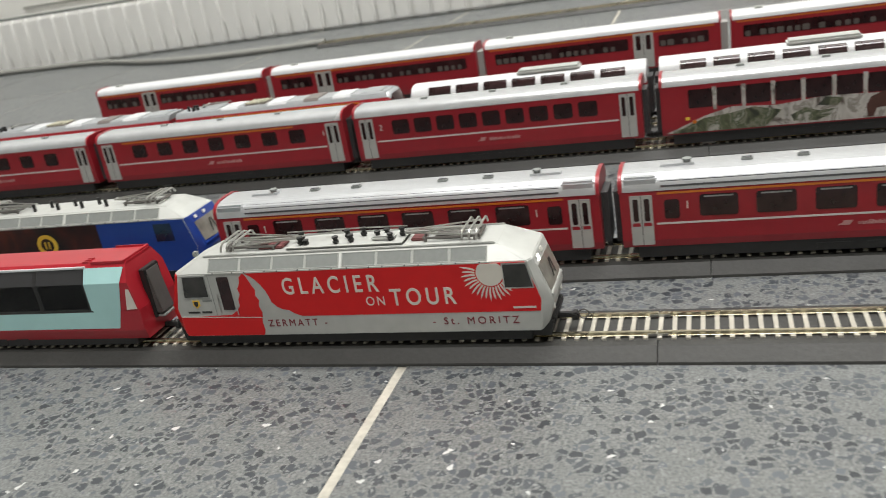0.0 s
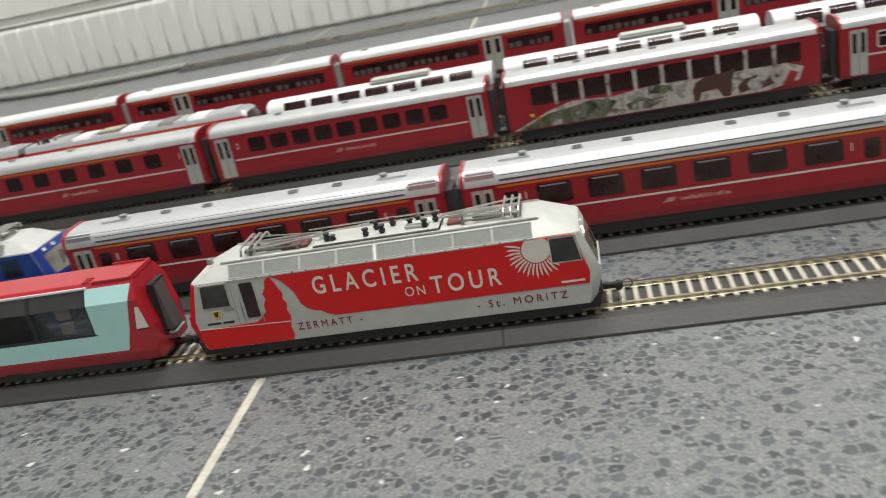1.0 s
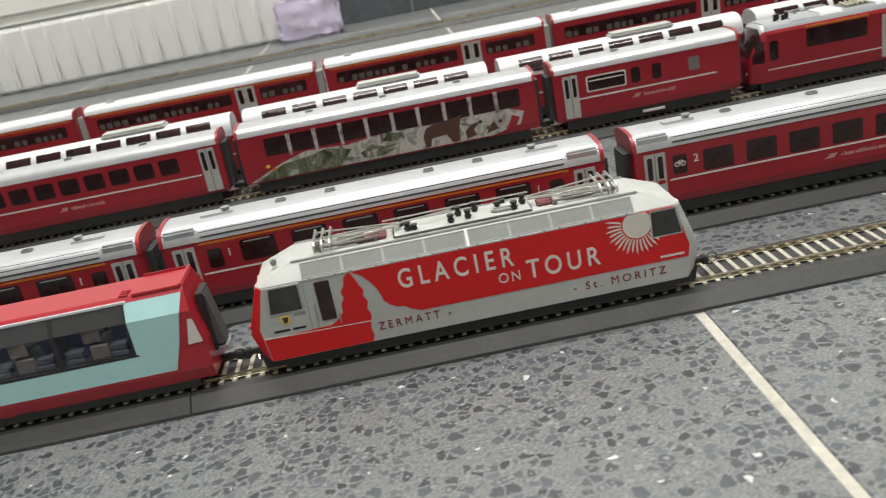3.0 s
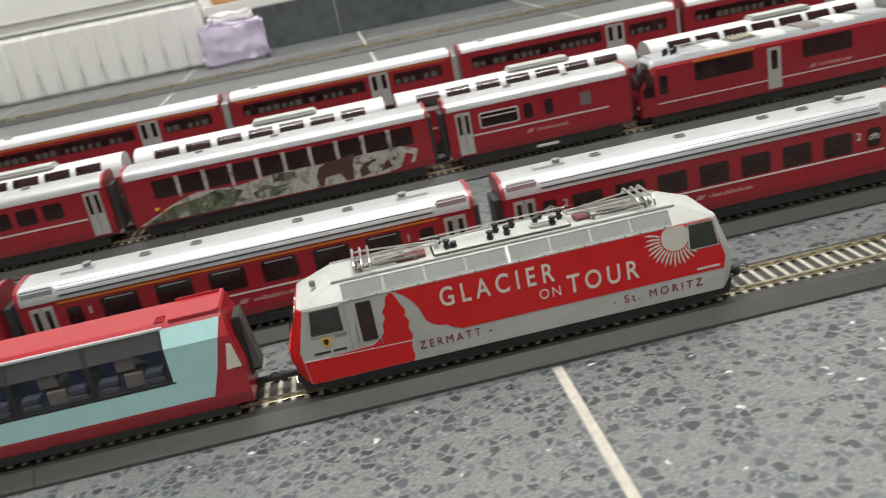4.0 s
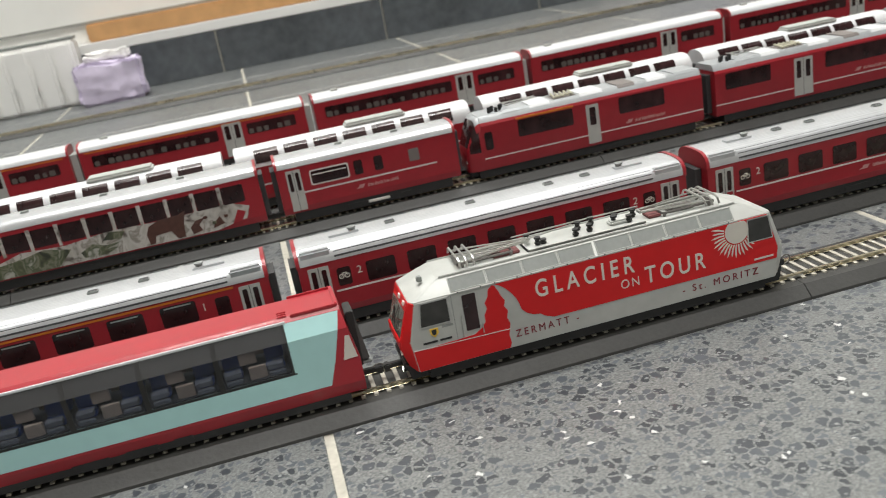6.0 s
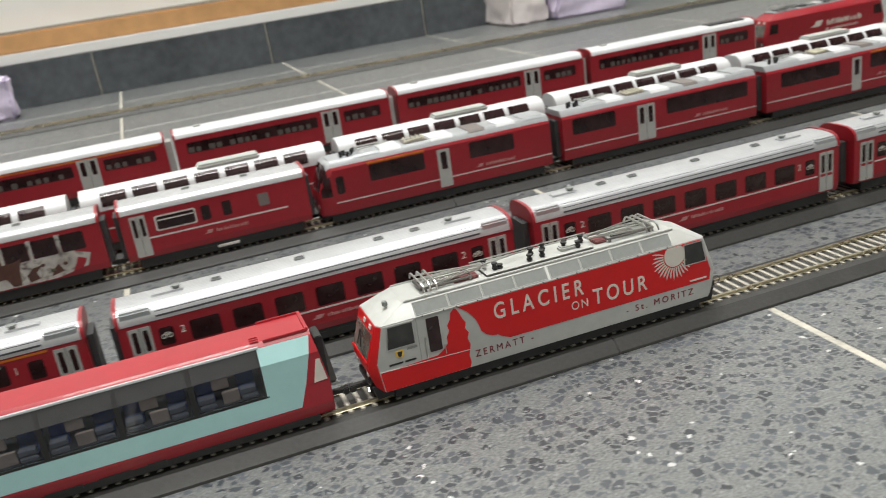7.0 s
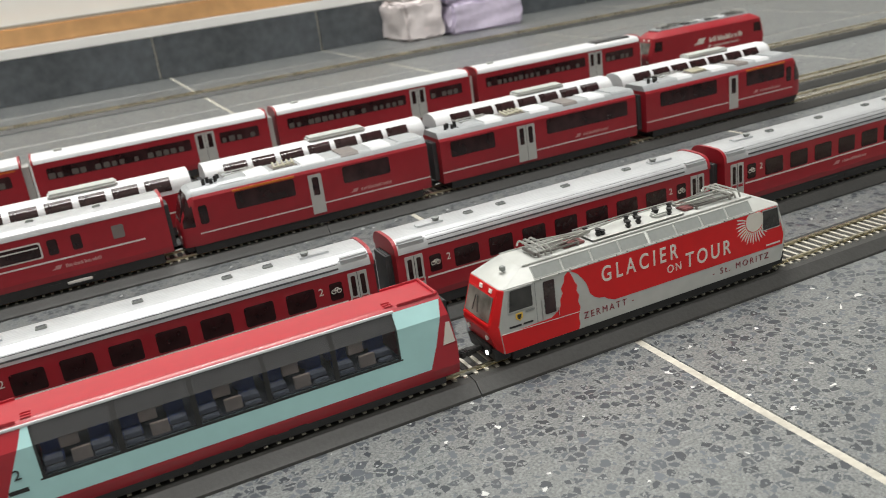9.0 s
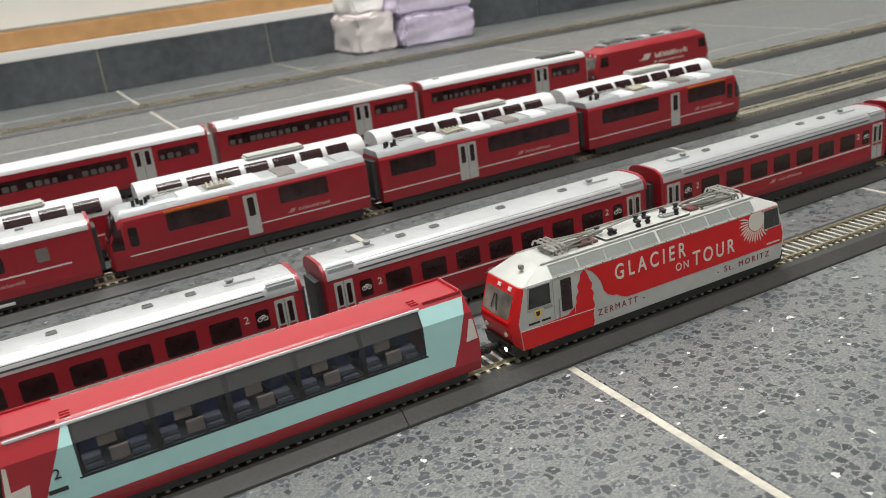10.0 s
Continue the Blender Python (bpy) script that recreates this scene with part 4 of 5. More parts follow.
                g = [[bm.verts.new((x, s * (yy + d), zz)) for d in (off, off - 0.15) for x in (xa, xb)] for yy, zz in rows[lo:]]
                for r0, r1 in zip(g, g[1:]):
                    for p, q in ((0, 1), (1, 3), (3, 2), (2, 0)):
                        bm.faces.new((r0[p], r0[q], r1[q], r1[p]))
                bm.faces.new([g[0][j] for j in (0, 1, 3, 2)])
                bm.faces.new([g[-1][j] for j in (0, 1, 3, 2)])
                return bm
            pane = part("pane", sheet(a + 0.5, b - 0.5, 0.05), PANE, t, "creased tinted pane", smooth=12)
            part("post", sheet(b - 0.6, b + 0.6, 0.1), BLACK, t, "black window post")
            # the sloping glass above the crease: its reflection painted as opaque grey
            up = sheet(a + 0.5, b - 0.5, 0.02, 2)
            part("pane_sheen", up, GREYSHEEN, t, "opaque grey strip painted as the reflection on the upper pane", smooth=12).visible_shadow = False
            pane.visible_shadow = False
        part("post", sheet(-42.4, -41.3, 0.1), BLACK, t, "black window post")
        part("triangle_mark", plate([(53.6, 11.2), (57.0, 11.4), (56.0, 17.2), (55.0, 17.3)], s * 8.62, 0.3, s), LETTER, t, "white wedge mark")
        part("triangle_mark", plate([(-57.3, 4.9), (-53.0, 5.2), (-51.9, 13.3), (-55.6, 12.8), (-55.2, 18.6), (-56.0, 18.8), (-57.0, 11.0)], s * 8.72, 0.2, s), LETTER, t, "white stepped mark")
        part("window_border", box(-42.4, 42.4, s * 8.79 - 0.12, s * 8.79 + 0.12, 10.7, 11.35), BLACK, t, "black window border")
    # seats and tables
    part("cabin_floor", box(-41.8, 41.8, -8.2, 8.2, 11.02, 11.5), DARK, t, "dark cabin floor")
    part("cabin_ceiling", box(-41.8, 41.8, -6.0, 6.0, 22.3, 22.75), DARK, t, "dark cabin ceiling")
    def seat_mesh(yy):
        bm = box(-2.1, 2.1, yy * 3.4 - 1.5, yy * 3.4 + 1.5, 11.5, 13.6, 0.3)
        return box(-2.1, 2.1, yy * 2.4 - 0.5, yy * 2.4 + 0.5, 13.2, 18.0, 0.4, bm)
    for i in range(5):
        c = -33.5 + i * 16.76
        for yy in (-1, 1):
            for dx in (-5.6, 4.4):
                seat = part("seat", shared(("pano_seat", yy), lambda: seat_mesh(yy), SEAT), None, t, "", (c + dx, 0, 0))
                part("cushion", shared(("pano_cushion", yy), lambda: box(-1.9, 1.9, yy * 6.1 - 1.2, yy * 6.1 + 1.2, 12.8, 14.0, 0.12), CUSHION), None, seat, "grey cushion")
                part("armrest", shared(("pano_armrest", yy), lambda: box(-1.7, 2.1, yy * 7.6 - 0.4, yy * 7.6 + 0.4, 11.5, 12.6, 0.2), CUSHION), None, seat, "grey seat side")
            part("seat_back", shared(("pano_seat_back", yy), lambda: box(-2.0, 2.0, yy * 4.6 - 0.4, yy * 4.6 + 0.4, 14.6, 17.6, 0.12), TABLE), None, t, "beige seat back", (c - 1.7, 0, 0))
            part("table", shared(("pano_table", yy), lambda: box(-2.0, 2.0, yy * 6.9 - 0.5, yy * 6.9 + 0.5, 11.5, 14.6, 0.12), TABLE), None, t, "brown table front", (c + 0.2, 0, 0))
    lettering("2", 2.4, "class_number", BLACK, t, -47.2, -8.95, 12.6)
    part("number_bar", plate([(-49.0, 9.3), (-45.0, 9.3), (-45.0, 10.3), (-49.0, 10.3)], -8.9, 0.08), BLACK, t, "small black bar")
    part("name_bar", plate([(4, 4.5), (9, 4.5), (9, 4.8), (4, 4.8)], -8.55, 0.12), MAROON, t, "tiny pale bar")
    underframe(t, L)
    for s in (-1, 1):
        bogie(t, s * 40)
        coupler(t, s * L / 2, s)
    return t


# grey that stands in for reflected light on the upper panes
GREYSHEEN = mat("pane_sheen_grey", (0.085, 0.083, 0.080), 0.2, var=0.15, scale=300, coat=0.3)
pano_a = panorama("red panorama coach with pale turquoise side and large glass")
pano_b = copy_thing(pano_a, pose(0, 0, 0))

# ---- second track: blue engine and ribbed-roof coaches ----
def ew_coach(x0, x1, first, flip=1):
    h = (x1 - x0) / 2
    if first:
        win = ([-35.7, -21.4, -7.1, 7.1, 21.4, 35.7], 9.8, 11.9, 17.9)
    else:
        win = ([-36.9 + 12.3 * i for i in range(7)], 8.6, 11.1, 17.1)
    num = "1" if first else "2"
    t = coach(x0, x1, Y2, "red first class coach with ribbed silver roof" if first else "red second class coach with ribbed silver roof", first=(-h + 10, h - 10) if first else None, win=win,
              doors=((-h + 5.6, 6.0, 2), (h - 5.6, 6.0, 2)), number=((num, -43.2), (num, 43.2)), ribs=True, eave=19.7, top=24.3, door_top=18.6, vents=(-28, -14, 14, 28) if first else [flip * v for v in (-31, -6, 19, 31)], group="silver-roofed red coaches")
    windows(t, (-47.8, 47.8), 4.0, 11.6, 17.0)
    for x in () if first else (-47.8, 47.8):
        bm = bmesh.new()
        for c in (-0.85, 0.85):
            n = 12
            ring = [[bm.verts.new((c + r * math.cos(6.2832 * k / n), -8.93, 14.4 + r * math.sin(6.2832 * k / n))) for k in range(n)] for r in (0.5, 0.75)]
            for k in range(n):
                bm.faces.new((ring[0][k], ring[0][(k + 1) % n], ring[1][(k + 1) % n], ring[1][k]))
        for p, q in (((-0.85, 14.4), (-0.3, 15.4)), ((-0.3, 15.4), (0.6, 15.4)), ((0.6, 15.4), (0.85, 14.4)), ((-0.3, 15.4), (0.1, 14.4)), ((0.1, 14.4), (0.6, 15.4))):
            rod(bm, (p[0], -8.93, p[1]), (q[0], -8.93, q[1]), 0.1, 4)
        part("bicycle_mark", bm, LETTER, t, "white bicycle sign", (x, 0, 0))
    for x in win[0] if first else ():
        part("window_bar", shared(("window_bar", win[1]), lambda: plate([(-win[1] / 2 + 1.2, win[3] - 0.75), (win[1] / 2 - 1.2, win[3] - 0.75), (win[1] / 2 - 1.2, win[3] - 0.35), (-win[1] / 2 + 1.2, win[3] - 0.35)], -8.75, 0.16), PALE2), None, t, "", (x, 0, 0))
    return t


ew_coach(-255.5, -134.5, True)
ew_coach(-129, -6, True)
for a_, b_, f_ in ((2.4, 123.2, 1), (130.5, 251.5, -1), (258.5, 379.0, 1), (386, 507, -1)):
    ew_coach(a_, b_, False, f_)

blue = loco("locomotive", -314, Y2, "blue and grey electric model locomotive with dark picture side")
loco_shell(blue, PALE, (BLUE, BLUE))
outline([(13, 2.9), (48.5, 2.9), (49.4, 11), (46.7, 20.5), (13, 20.5)], "blue_field", BLUE, blue, "deep blue side field")
outline([(-47, 2.9), (13, 2.9), (13, 20.5), (-46, 20.5)], "picture_field", POSTER, blue, "dark brown picture field")
part("cab_window", plate([(35, 13.4), (42, 13.4), (41.6, 19.4), (35, 19.4)], -8.9, 0.2), NAVY, blue, "dark cab side window")
bm = bmesh.new()
ring = [[bm.verts.new((-9 + r * math.cos(6.2832 * k / 20), y, 14.2 + 0.9 * r * math.sin(6.2832 * k / 20))) for k in range(20)] for r, y in ((4.3, -8.85), (4.3, -9.1), (2.7, -9.1), (2.7, -8.85))]
for r0, r1 in zip(ring, ring[1:]):
    for k in range(20):
        bm.faces.new((r0[k], r0[(k + 1) % 20], r1[(k + 1) % 20], r1[k]))
part("emblem", bm, YELLOW, blue, "round yellow ring emblem")
for dx in (-1.1, 0.5):
    part("emblem_bar", plate([(-9 + dx, 12.8), (-8.4 + dx, 12.8), (-8.4 + dx, 15.4), (-9 + dx, 15.4)], -8.9, 0.2), YELLOW, blue, "yellow bar")
part("emblem_base", plate(rounded(-12, -6, 8.4, 9.8, 0.4), -8.9, 0.18), YELLOW, blue, "yellow emblem foot")
script_bars(blue, 16, 27, 9, 1.1, -8.98, LETTER, "name_bar", 5)
pantograph(blue, 28, 1)
pantograph(blue, -28, -1)
for i in range(7):
    bm = bmesh.new()
    rod(bm, (0, 0, 24.3), (0, 0, 27.0), 0.6, 8)
    part("insulator", bm, BLACK, blue, "black insulator", (-16 + i * 5, -2 + (i % 2) * 3, 0))
nose(blue, 1, BLUE)
grilles(blue)

# ---- third track ----
def old_coach(x0, x1, nwin, first=None, **kw):
    L = x1 - x0
    span = L - 32
    w = span / nwin
    xs = [-span / 2 + w * (i + 0.5) for i in range(nwin)]
    return coach(x0, x1, Y3, kw.pop("label", "red coach with smooth pale roof on the third track"), roof=PALEROOF, roof_label="smooth pale roof", first=first, win=(xs, 7.6, 12.5, 17.6, 8.75, 0.9),
                 doors=((-L / 2 + 5.5, 6.2, 2), (L / 2 - 5.5, 6.2, 2)), vents=(-30, 0, 30), group="pale-roofed red coaches", eave=19.5, top=22.8, tall=1.18, door_top=18.8, **kw)


old_coach(-510, -389, 6, stripe=True)
old_coach(-384, -256, 7, first=(-50, 40), number=(("1", 54.5),))
old_coach(-251, -130, 9, number=(("2", -48.5),))
mural = coach(-123, -3.6, Y3, "red coach with a mountain picture on its side", roof=PALEROOF, roof_label="smooth pale roof", stripe=False, win=([-45 + 10.4 * i for i in range(10)], 8.8, 12.0, 18.0, 8.75, 0.6), eave=19.5, top=22.8, tall=1.18,
              doors=(), vents=(-30, 0, 30), group="pale-roofed red coaches", far=True)
part("picture_field", plate([(-58, 4), (40, 4), (52, 6), (54, 10), (46, 12.5), (20, 11.5), (0, 12.2), (-18, 10.6), (-34, 11.4), (-44, 9.0)], -8.7, 0.1), MURAL_W, mural, "snowy mountain picture")
for pts_, m_ in (([(-56, 4), (-22, 4), (-16, 9), (-26, 10.8), (-34, 9.4), (-44, 8.4)], MURAL_G), ([(13, 4.4), (15, 4.4), (16, 7), (22, 7.4), (24, 4.4), (27, 4.4), (27.5, 9), (29, 13.2), (26, 12.4), (18, 12.0), (14, 10.5), (12.6, 8)], MURAL_B), ([(-12, 5), (-4, 4.6), (1, 6.2), (2, 8), (-3, 7.6), (-8, 9), (-13, 7)], MURAL_G), ([(30, 4.6), (34, 5.2), (33, 7.4), (36, 9.6), (32, 9.0), (29.5, 7)], MURAL_B), ([(38, 5), (43, 6), (41.5, 8.8), (39.4, 7.2)], MURAL_B), ([(46, 5), (50, 5.6), (52, 8.4), (49, 9.6), (47.4, 7)], RED), ([(-4, 9.4), (3, 8.8), (5, 11.2), (-1, 11.8)], MURAL_G)):
    part("picture_patch", plate(pts_, -8.8, 0.12), m_, mural, "painted patch of the picture")
for i in range(1, 10):
    part("window_post", plate([(-50.8 + 10.4 * i, 11.0), (-49.6 + 10.4 * i, 11.0), (-49.4 + 10.4 * i, 18.4), (-51.0 + 10.4 * i, 18.4)], -8.7, 0.16), MURAL_W, mural, "white painted window post")
for x, z, m_ in ((-50, 8.6, YELLOW), (-47.5, 7.4, ORANGE), (32, 7.5, MURAL_B), (36, 9.4, MURAL_B), (39, 7.0, MURAL_G), (44, 8.4, MURAL_B)):
    part("picture_patch", plate(rounded(x - 0.8, x + 0.8, z - 0.5, z + 0.5, 0.4), -8.8, 0.3), m_, mural)
van = coach(3.6, 79.0, Y3, "red luggage van with pale roof", roof=PALEROOF, roof_label="smooth pale roof", win=([-4.5, 4.0], 3.6, 12.2, 17.2), doors=((-31, 6.0, 2),), vents=(-10, 14), group="pale-roofed red coaches", eave=19.5, top=22.8, tall=1.18, door_top=18.6)
side_pair(van, "window_frame", rounded(-24.6, -8.4, 11.9, 17.3, 0.8), 8.7, STRIPE, "pale window frame", 0.06)
part("window_rail", plate([(-23.5, 15.4), (-9.5, 15.4), (-9.5, 15.8), (-23.5, 15.8)], -8.75, 0.16), STRIPE, van, "pale rail across the window")
part("step_board", box(-3, 6, -9.2, -8.2, 1.4, 2.2, 0.1), STRIPE, van, "pale step board")
side_pair(van, "window", rounded(-24, -9, 12.4, 16.8, 0.6), 8.75, GLASSY, "long window", 0.1)
side_pair(van, "window", rounded(17, 21.4, 12.6, 17.0, 0.5), 8.75, GREYHATCH, "dull grey hatch", 0.1)


# ---- railcar sets ----
RESISTOR = mat("resistor_beige", (0.46, 0.44, 0.34), 0.6, var=0.3, scale=900)

def railcar(x0, x1, yc, nose_at=0, wins=(), doors=(), first=None, label="red railcar with grey equipment roof", lit=True):
    L, cx = x1 - x0, (x0 + x1) / 2
    t = thing("railcar", cx, yc, RAILTOP, label, "model railcar", "railcar sets")
    t.scale = (1, 1, 1.19)
    hw = 8.8
    a, b = -L / 2 + (7 if nose_at < 0 else 0), L / 2 - (7 if nose_at > 0 else 0)
    shell = [(-hw + 0.4, 3.0), (hw - 0.4, 3.0), (hw, 5.0), (hw, 19.0), (hw - 0.6, 20.0), (-hw + 0.6, 20.0), (-hw, 19.0), (-hw, 5.0)]
    part("body", extrude(shell, a, b), RED, t, smooth=25)
    part("roof", extrude([(-hw + 0.7, 19.9), (hw - 0.7, 19.9), (hw - 1.6, 21.4), (hw - 2.6, 22.2), (-hw + 2.6, 22.2), (-hw + 1.6, 21.4)], a, b), GREYROOF, t, "grey roof", smooth=25)
    if nose_at:
        e = nose_at
        rows_, bm = [], bmesh.new()
        cuts = ((-0.4, 1.0, 22.0), (1.2, 0.995, 21.7), (2.2, 0.98, 20.9), (3.4, 0.955, 19.2), (4.6, 0.92, 16.9), (5.8, 0.86, 14.0), (6.6, 0.79, 11.8), (7.1, 0.70, 9.8))
        for u, k, zt in cuts:
            w, z1 = hw * k, min(9.8, zt - 2.4)
            ring = [(w - 0.4, 3.0), (w, 5.0), (w, z1), (w, z1 + (zt - z1) * 0.62), (w - 1.0, z1 + (zt - z1) * 0.84), (w - 2.7, zt)]
            ring = [(-y, z) for y, z in ring] + [(y, z) for y, z in reversed(ring)]
            rows_.append([bm.verts.new((e * (L / 2 - 7 + u), y, z)) for y, z in ring])
        n = len(rows_[0])
        for i, (r0, r1) in enumerate(zip(rows_, rows_[1:])):
            for j in range(n):
                f = bm.faces.new((r0[j], r0[(j + 1) % n], r1[(j + 1) % n], r1[j]))
                if 4 <= j <= 6 and i < 2:
                    f.material_index = 1
                elif (j in (2, 8) and 0 < i < 5) or (j in (3, 7) and 1 < i < 4) or (4 <= j <= 6 and 2 <= i < 6):
                    f.material_index = 2
        bm.faces.new(rows_[0])
        bm.faces.new(rows_[-1][::-1])
        part("cab", bm, (RED, GREYROOF, GLASSY), t, "rounded red cab with dark windscreen and grey hood", smooth=50)
        side_pair(t, "cab_window", rounded(min(e * (L / 2 - 11.5), e * (L / 2 - 8.0)), max(e * (L / 2 - 11.5), e * (L / 2 - 8.0)), 10.2, 16.6, 0.9), hw, GLASSY, "dark cab door window", 0.1)
        part("front_skirt", box(min(e * (L / 2 - 7), e * (L / 2 - 0.4)), max(e * (L / 2 - 7), e * (L / 2 - 0.4)), -6.0, 6.0, 0.9, 3.4, 0.5), BLACK, t, "black front skirt")
        for yy in (-4.6, 4.6):
            bm = bmesh.new()
            rod(bm, (e * (L / 2 - 1.0), yy, 6.4), (e * (L / 2 + 0.25), yy, 6.4), 0.6, 10)
            part("headlight", bm, LAMP, t, "round headlight")
    side_pair(t, "stripe", [(a, 7.0), (b, 7.0), (b, 7.4), (a, 7.4)], hw, STRIPE, "thin white line", 0.06)
    for x, w in wins:
        side_pair(t, "window", rounded(x - w / 2, x + w / 2, 12.4, 18.4, 0.8), hw, GLASSY, "long dark window", 0.1)
    for x, w, n in doors:
        door(t, x, w, 4.0, 18.2, hw, n, 6.5)
    if first:
        side_pair(t, "first_class_line", [(first[0], 18.7), (first[1], 18.7), (first[1], 19.4), (first[0], 19.4)], hw, ORANGE, "orange first class line", 0.1)
    ridge = [(-7.75, 20.3), (-7.0, 21.75), (-6.0, 22.55), (5.6, 22.6), (5.6, 21.4), (-6.4, 21.3)]
    for f, w, m_ in ((0.16, 5.5, GREYROOF), (0.27, 4.6, WHITE), (0.50, 5.2, WHITE), (0.66, 4.0, GREYHATCH), (0.80, 4.6, WHITE), (0.93, 5.0, GREYROOF)):
        x = a + (b - a) * f
        part("roof_panel", extrude(ridge, x - w, x + w), m_, t, "ribbed roof panel" if m_ is WHITE else "roof panel", smooth=20)
    part("roof_bay", box(a + (b - a) * 0.335, a + (b - a) * 0.44, -5.4, 4.6, 21.8, 22.35, 0.1), GREYHATCH, t, "dark open roof bay")
    bm = bmesh.new()
    for k in range(5):
        x = a + (b - a) * (0.345 + 0.02 * k)
        rod(bm, (x, -5.0, 22.8), (x + 1.2, 3.6, 23.0), 0.42, 6)
    rod(bm, (a + (b - a) * 0.34, -4.6, 22.9), (a + (b - a) * 0.43, -3.4, 23.2), 0.35, 6)
    part("resistor_coil", bm, RESISTOR, t, "beige resistor coils")
    bm = bmesh.new()
    for dx, yy, h in ((2, -3.5, 2.2), (4, -1.2, 2.0), (5, -4.2, 1.8), (7, -3.0, 2.3), (8.5, 0.6, 1.9)):
        rod(bm, (a + 4 + dx, yy, 22.1), (a + 4 + dx, yy, 22.1 + h), 0.75, 8)
    part("insulator", bm, BLACK, t, "black roof insulators")
    bm = bmesh.new()
    for s in (-3, 3):
        rod(bm, (a + 14, s, 23.6), (a + 28, s * 0.4, 24.0), 0.25)
    rod(bm, (a + 14, -4.6, 23.6), (a + 14, 4.6, 23.6), 0.3)
    part("roof_conductor", bm, STEEL, t, "folded roof collector")
    script_bars(t, 17, 36, 8.5, 1.1, -hw, PRINT, seed=3)
    underframe(t, L)
    for s in (-1, 1):
        bogie(t, s * (L / 2 - 20))
        if s != nose_at:
            gangway(t, s * L / 2, s, 18.5)
        coupler(t, s * (L / 2 - 0.5), s)
    return t


railcar(83.4, 192.6, Y3, -1, ((-19, 25), (25.5, 21.5)), ((2.4, 5.8, 1),), (-32, -6))
railcar(199, 305.4, Y3, 0, ((-37, 22.5), (25, 46)), ((-9.3, 9.4, 2),))
railcar(311.5, 415, Y3, 1, ((-25, 36), (25.7, 26)), ((4, 6.0, 1),), (12.5, 39))
railcar(-362, -241, Y4, 1, ((-25, 30),), ((0, 6.5, 1),), (-40, 40))
railcar(-484, -366, Y4, 0, ((-25, 30),), ((0, 6.5, 1),))


def roof_window_coach(x0, x1):
    """White-roofed sightseeing coach with windows that run up into the roof."""
    L, cx = x1 - x0, (x0 + x1) / 2
    t = thing("sightseeing_coach", cx, Y4, RAILTOP, "red sightseeing coach with white roof and roof windows", "model coach", "sightseeing coaches")
    t.scale = (1, 1, 1.12)
    hw = 8.7
    part("body", extrude([(-hw + 0.4, 3.4), (hw - 0.4, 3.4), (hw, 5.4), (hw, 16.5), (-hw, 16.5), (-hw, 5.4)], -L / 2, L / 2), RED, t)
    part("roof", extrude(roof_profile(hw + 0.05, 16.5, 24.0, 14, 0.75), -L / 2 + 0.2, L / 2 - 0.2), WHITE, t, "glossy white roof", smooth=35)
    n = 7
    for i in range(n):
        x = -L / 2 + 14 + (L - 28) * i / (n - 1)
        for s in (-1, 1):
            def pane():
                bm = bmesh.new()
                arc = []
                for k in range(8):
                    u = radians(8 + 46 * k / 7)
                    arc.append((8.75 * math.cos(u) ** 0.75 + 0.22, 16.5 + 7.5 * math.sin(u) ** 0.8 + 0.14))
                g = [[bm.verts.new((xx, s * yy, zz)) for xx in (-5.3, 5.3)] + [bm.verts.new((xx, s * (yy - 0.6), zz - 0.4)) for xx in (-5.3, 5.3)] for yy, zz in arc]
                for r0, r1 in zip(g, g[1:]):
                    for p, q in ((0, 1), (1, 3), (3, 2), (2, 0)):
                        bm.faces.new((r0[p], r0[q], r1[q], r1[p]))
                bm.faces.new([g[0][j] for j in (0, 1, 3, 2)])
                bm.faces.new([g[-1][j] for j in (0, 1, 3, 2)])
                return bm
            part("roof_window", shared(("roof_window", s), pane, GLASSY, 40), None, t, "dark curved roof window", (x, 0, 0))
    part("roof_unit", box(-14, 14, -4.5, 4.5, 23.2, 25.4, 0.8), PALE, t, "grey roof unit", (L * 0.1, 0, 0))
    side_pair(t, "stripe", [(-L / 2, 9.0), (L / 2, 9.0), (L / 2, 9.6), (-L / 2, 9.6)], hw, STRIPE, "thin white line", 0.06)
    underframe(t, L)
    for s in (-1, 1):
        bogie(t, s * (L / 2 - 18))
        coupler(t, s * L / 2, s)
        gangway(t, s * L / 2, s, 18)
    return t


for a, b in ((-236, -130), (-125, -17), (-12, 96), (102, 208), (214, 318), (324, 428)):
    roof_window_coach(a, b)


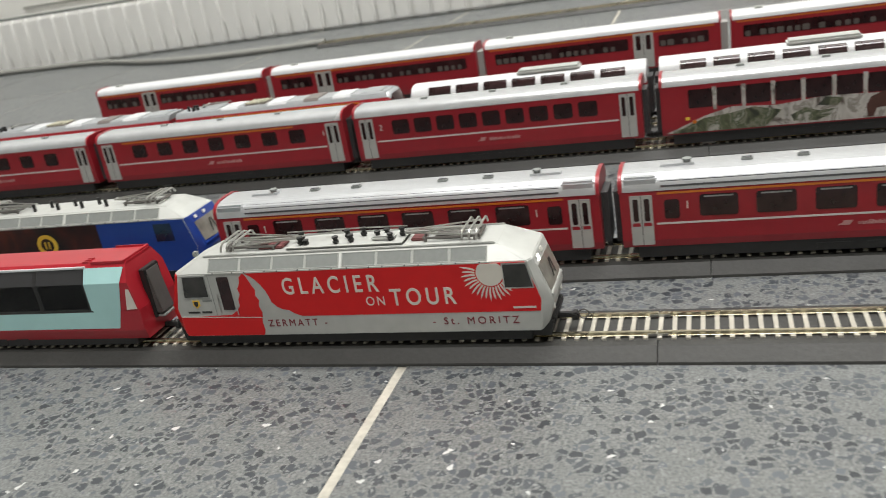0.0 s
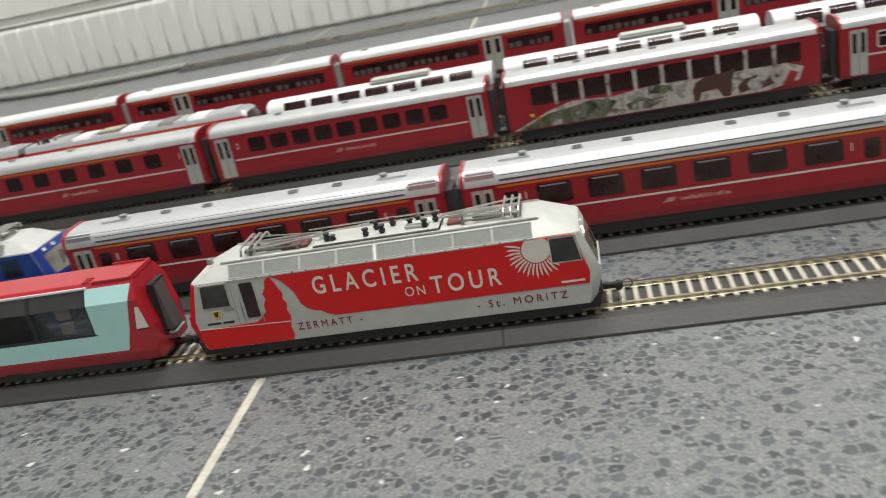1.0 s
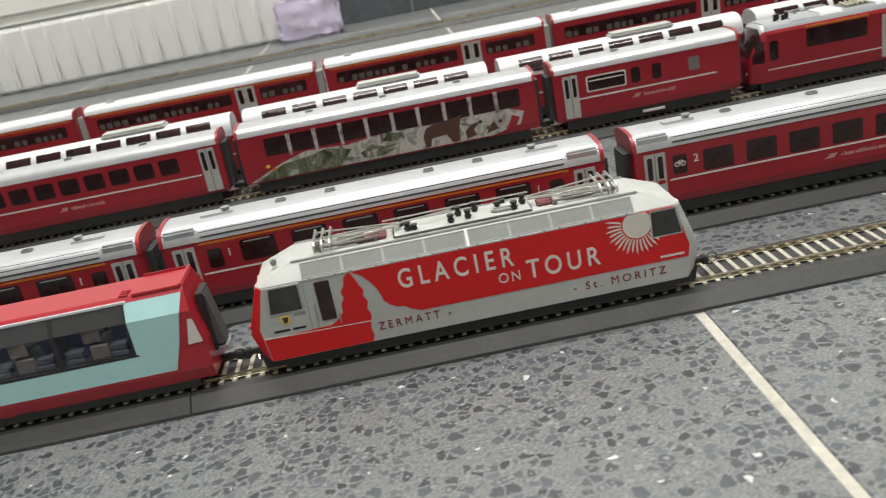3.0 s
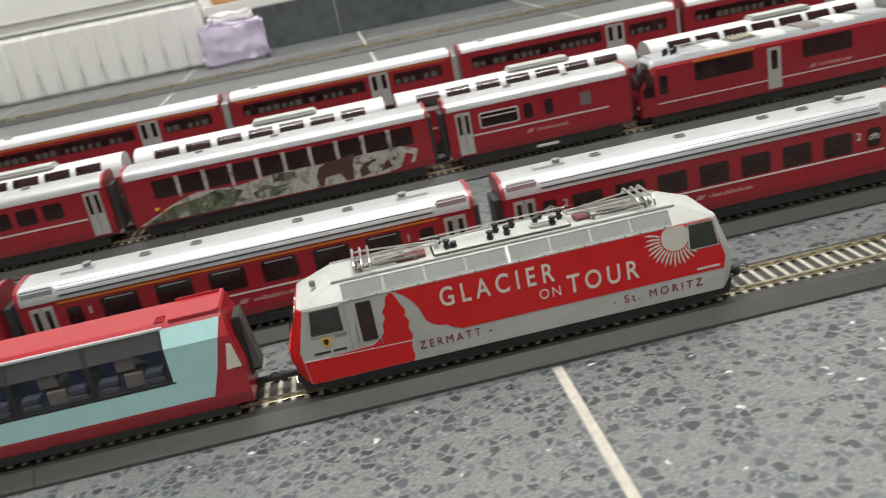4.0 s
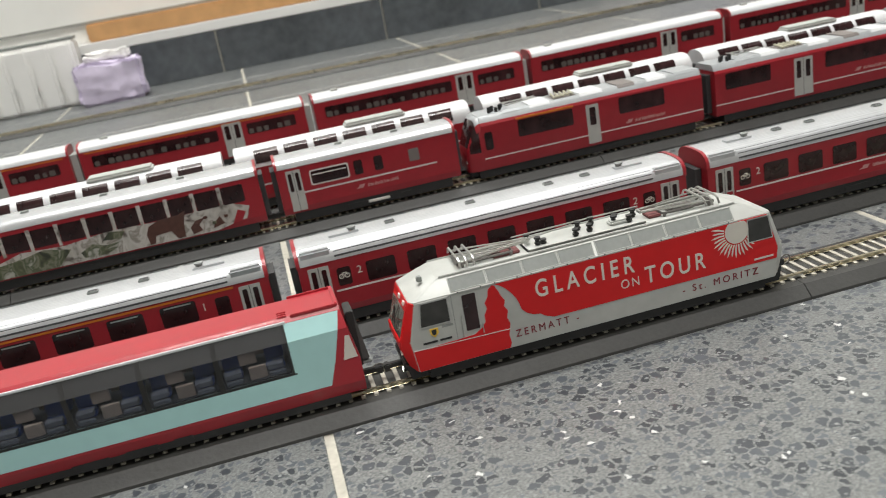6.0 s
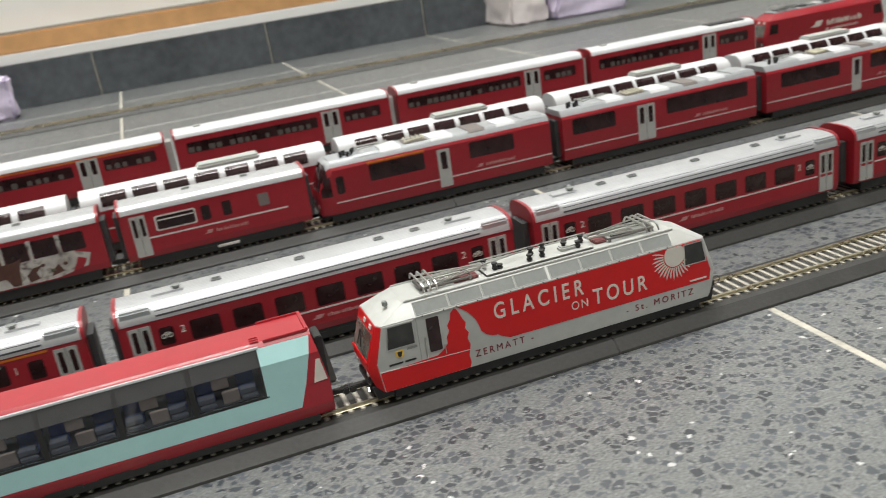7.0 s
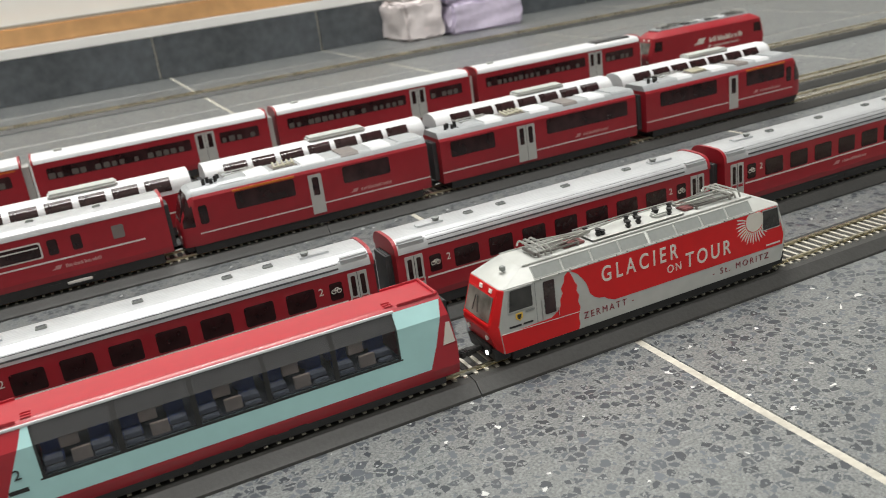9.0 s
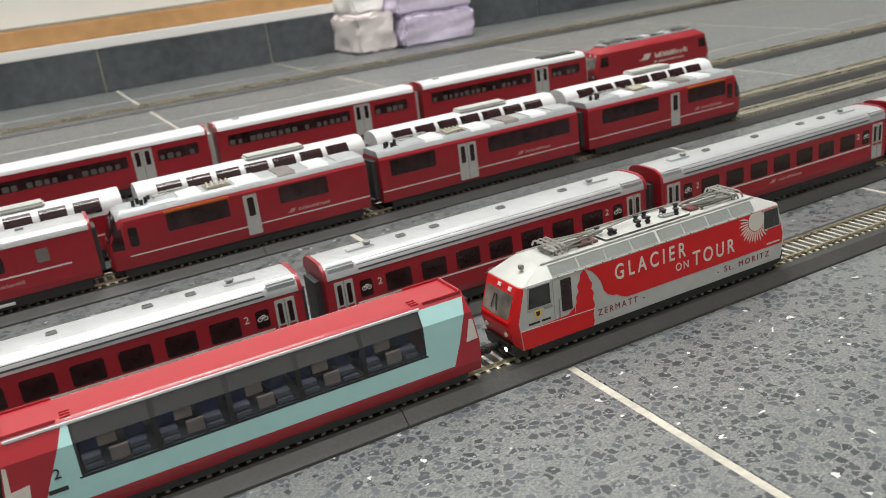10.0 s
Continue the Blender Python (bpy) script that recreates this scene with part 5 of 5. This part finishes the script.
# ---- fifth track: long-windowed coaches and a red engine ----
def alvra(x0, x1, dpos, lead=0, dark_end=False):
    L = x1 - x0
    t = coach(x0, x1, Y5, "red coach with white roof and a dark window band", roof=WHITE, roof_label="clean white roof", stripe=False, doors=((dpos, 10.5, 2),), eave=20.2, top=23.4, tall=1.19, door_top=19.4, bell=(0, 0), group="white-roofed red coaches", far=True,
              first=(-L / 2 + 3, L / 2 - 3) if lead else None)
    for a, b in ((-L / 2 + 6, dpos - 8), (dpos + 8, L / 2 - 6)):
        if b - a > 10:
            side_pair(t, "window_band", rounded(a, b, 12.6, 17.6, 0.8), 8.75, GLASSY, "dark window band", 0.1)
            rnd, x = random.Random(int(x0 + a)), a + 2.2
            while x < b - 2.4:
                w = rnd.uniform(1.0, 1.7)
                me = shared(("seat_back", round(w, 1)), lambda: plate(rounded(-w, w, 12.8, 14.2 + w * 0.7, 0.6), -8.75, 0.13), SEATPALE)
                part("seat_back", me, None, t, "", (x, 0, 0))
                x += rnd.choice((3.9, 4.3, 7.5))
    gangway(t, L / 2, 1, 19.5, PALE, 0.7)
    part("roof_vent", box(-2.0, 2.0, -1.6, 1.2, 23.2, 24.2, 0.25), PALE, t, "flat white roof vent", (-L / 2 + 14, -1, 0))
    if dark_end:
        part("roof_cover", box(L / 2 - 34, L / 2 - 6, -6.0, 3.0, 22.4, 23.9, 0.4), DARK, t, "dark roof equipment cover")
    return t


SEATPALE = mat("pale_seat", (0.10, 0.088, 0.078), 0.5, var=0.2)
e5 = [-491, -363, -228, -96, 31, 160, 289, 419]
for i, (a, b) in enumerate(zip(e5, e5[1:])):
    alvra(a + 2.5, b - 2.5, (-22, -30, 24, 20, 26, 26, 26)[i], i < 4, i == 6)
red5 = loco("locomotive", 476, Y5, "red electric model locomotive with white lettering")
red5.scale = (1, 1, 1.12)
loco_shell(red5, RED, (RED, RED))
part("roof_cover", box(-41, 41, -6, 6, 24.2, 24.9, 0.3), GREYROOF, red5, "grey roof")
script_bars(red5, -14, 31, 12, 3.2, -8.9, LETTER, "lettering_bar", 8)
script_bars(red5, -2, 27, 9, 1.2, -8.9, LETTER, "lettering_bar", 9)
part("cab_window", plate([(-48, 13), (-41, 13), (-41, 18.6), (-46.8, 18.6)], -8.9, 0.2), GLASSY, red5)
part("cab_window", plate([(41, 13), (48, 13), (46.8, 18.6), (41, 18.6)], -8.9, 0.2), GLASSY, red5)
part("lower_field", plate([(-48.4, 2.9), (48.4, 2.9), (48.9, 5.6), (-48.9, 5.6)], -8.9, 0.1), GREYROOF, red5, "grey lower edge")
for i in range(6):
    part("roof_box", box(-3, 3, -3.5, 3.5, 24.8, 25.9, 0.3), (DARK, PALE2, WHITE)[i % 3], red5, "roof equipment box", (-14 + i * 6.2, 0, 0))
pantograph(red5, 28, 1)
pantograph(red5, -28, -1)
nose(red5, -1, RED)

# ---- floor tiles ----
for i in range(-9, 13):
    for j in range(-5, 6):
        x, y = i * TILE, TILE_Y0 + (j - 1) * TILE
        part("floor_tile", shared("floor_tile", tile_mesh, TERRAZZO), None, floor, "", (x, y, 0))

rest = bmesh.new()
for i in range(-14, 17):
    for j in range(-11, 6):
        if not (-9 <= i < 13 and -5 <= j < 6):
            x, y = i * TILE, TILE_Y0 + (j - 1) * TILE
            box(x + 1.1, x + TILE - 1.1, y + 1.1, y + TILE - 1.1, -8, 0, 0, rest)
tagged(part("floor_tiles", rest, TERRAZZO, floor, "grey terrazzo tiles out to the walls"), kind="stuff")


# ---- what moves: the engine and its coaches along the first track ----
def motions():
    rows = ((0, -192.9), (0.5, -168.7), (1, -144.8), (1.5, -120.9), (2, -96.5), (2.5, -72.4), (4, -6.1), (4.5, 13.8), (5, 33.7), (6.5, 93.2), (7, 113.0), (7.5, 132.8), (8, 152.6), (8.5, 171.4), (9, 188.4), (9.5, 203.4), (10, 216.4))
    for ob, dx in ((engine, 0.0), (pano_a, -119.3), (pano_b, -240.5)):
        walk(ob, [(t, pose((x + dx) * MM, Y1 * MM, RAILTOP * MM)) for t, x in rows])


motions()
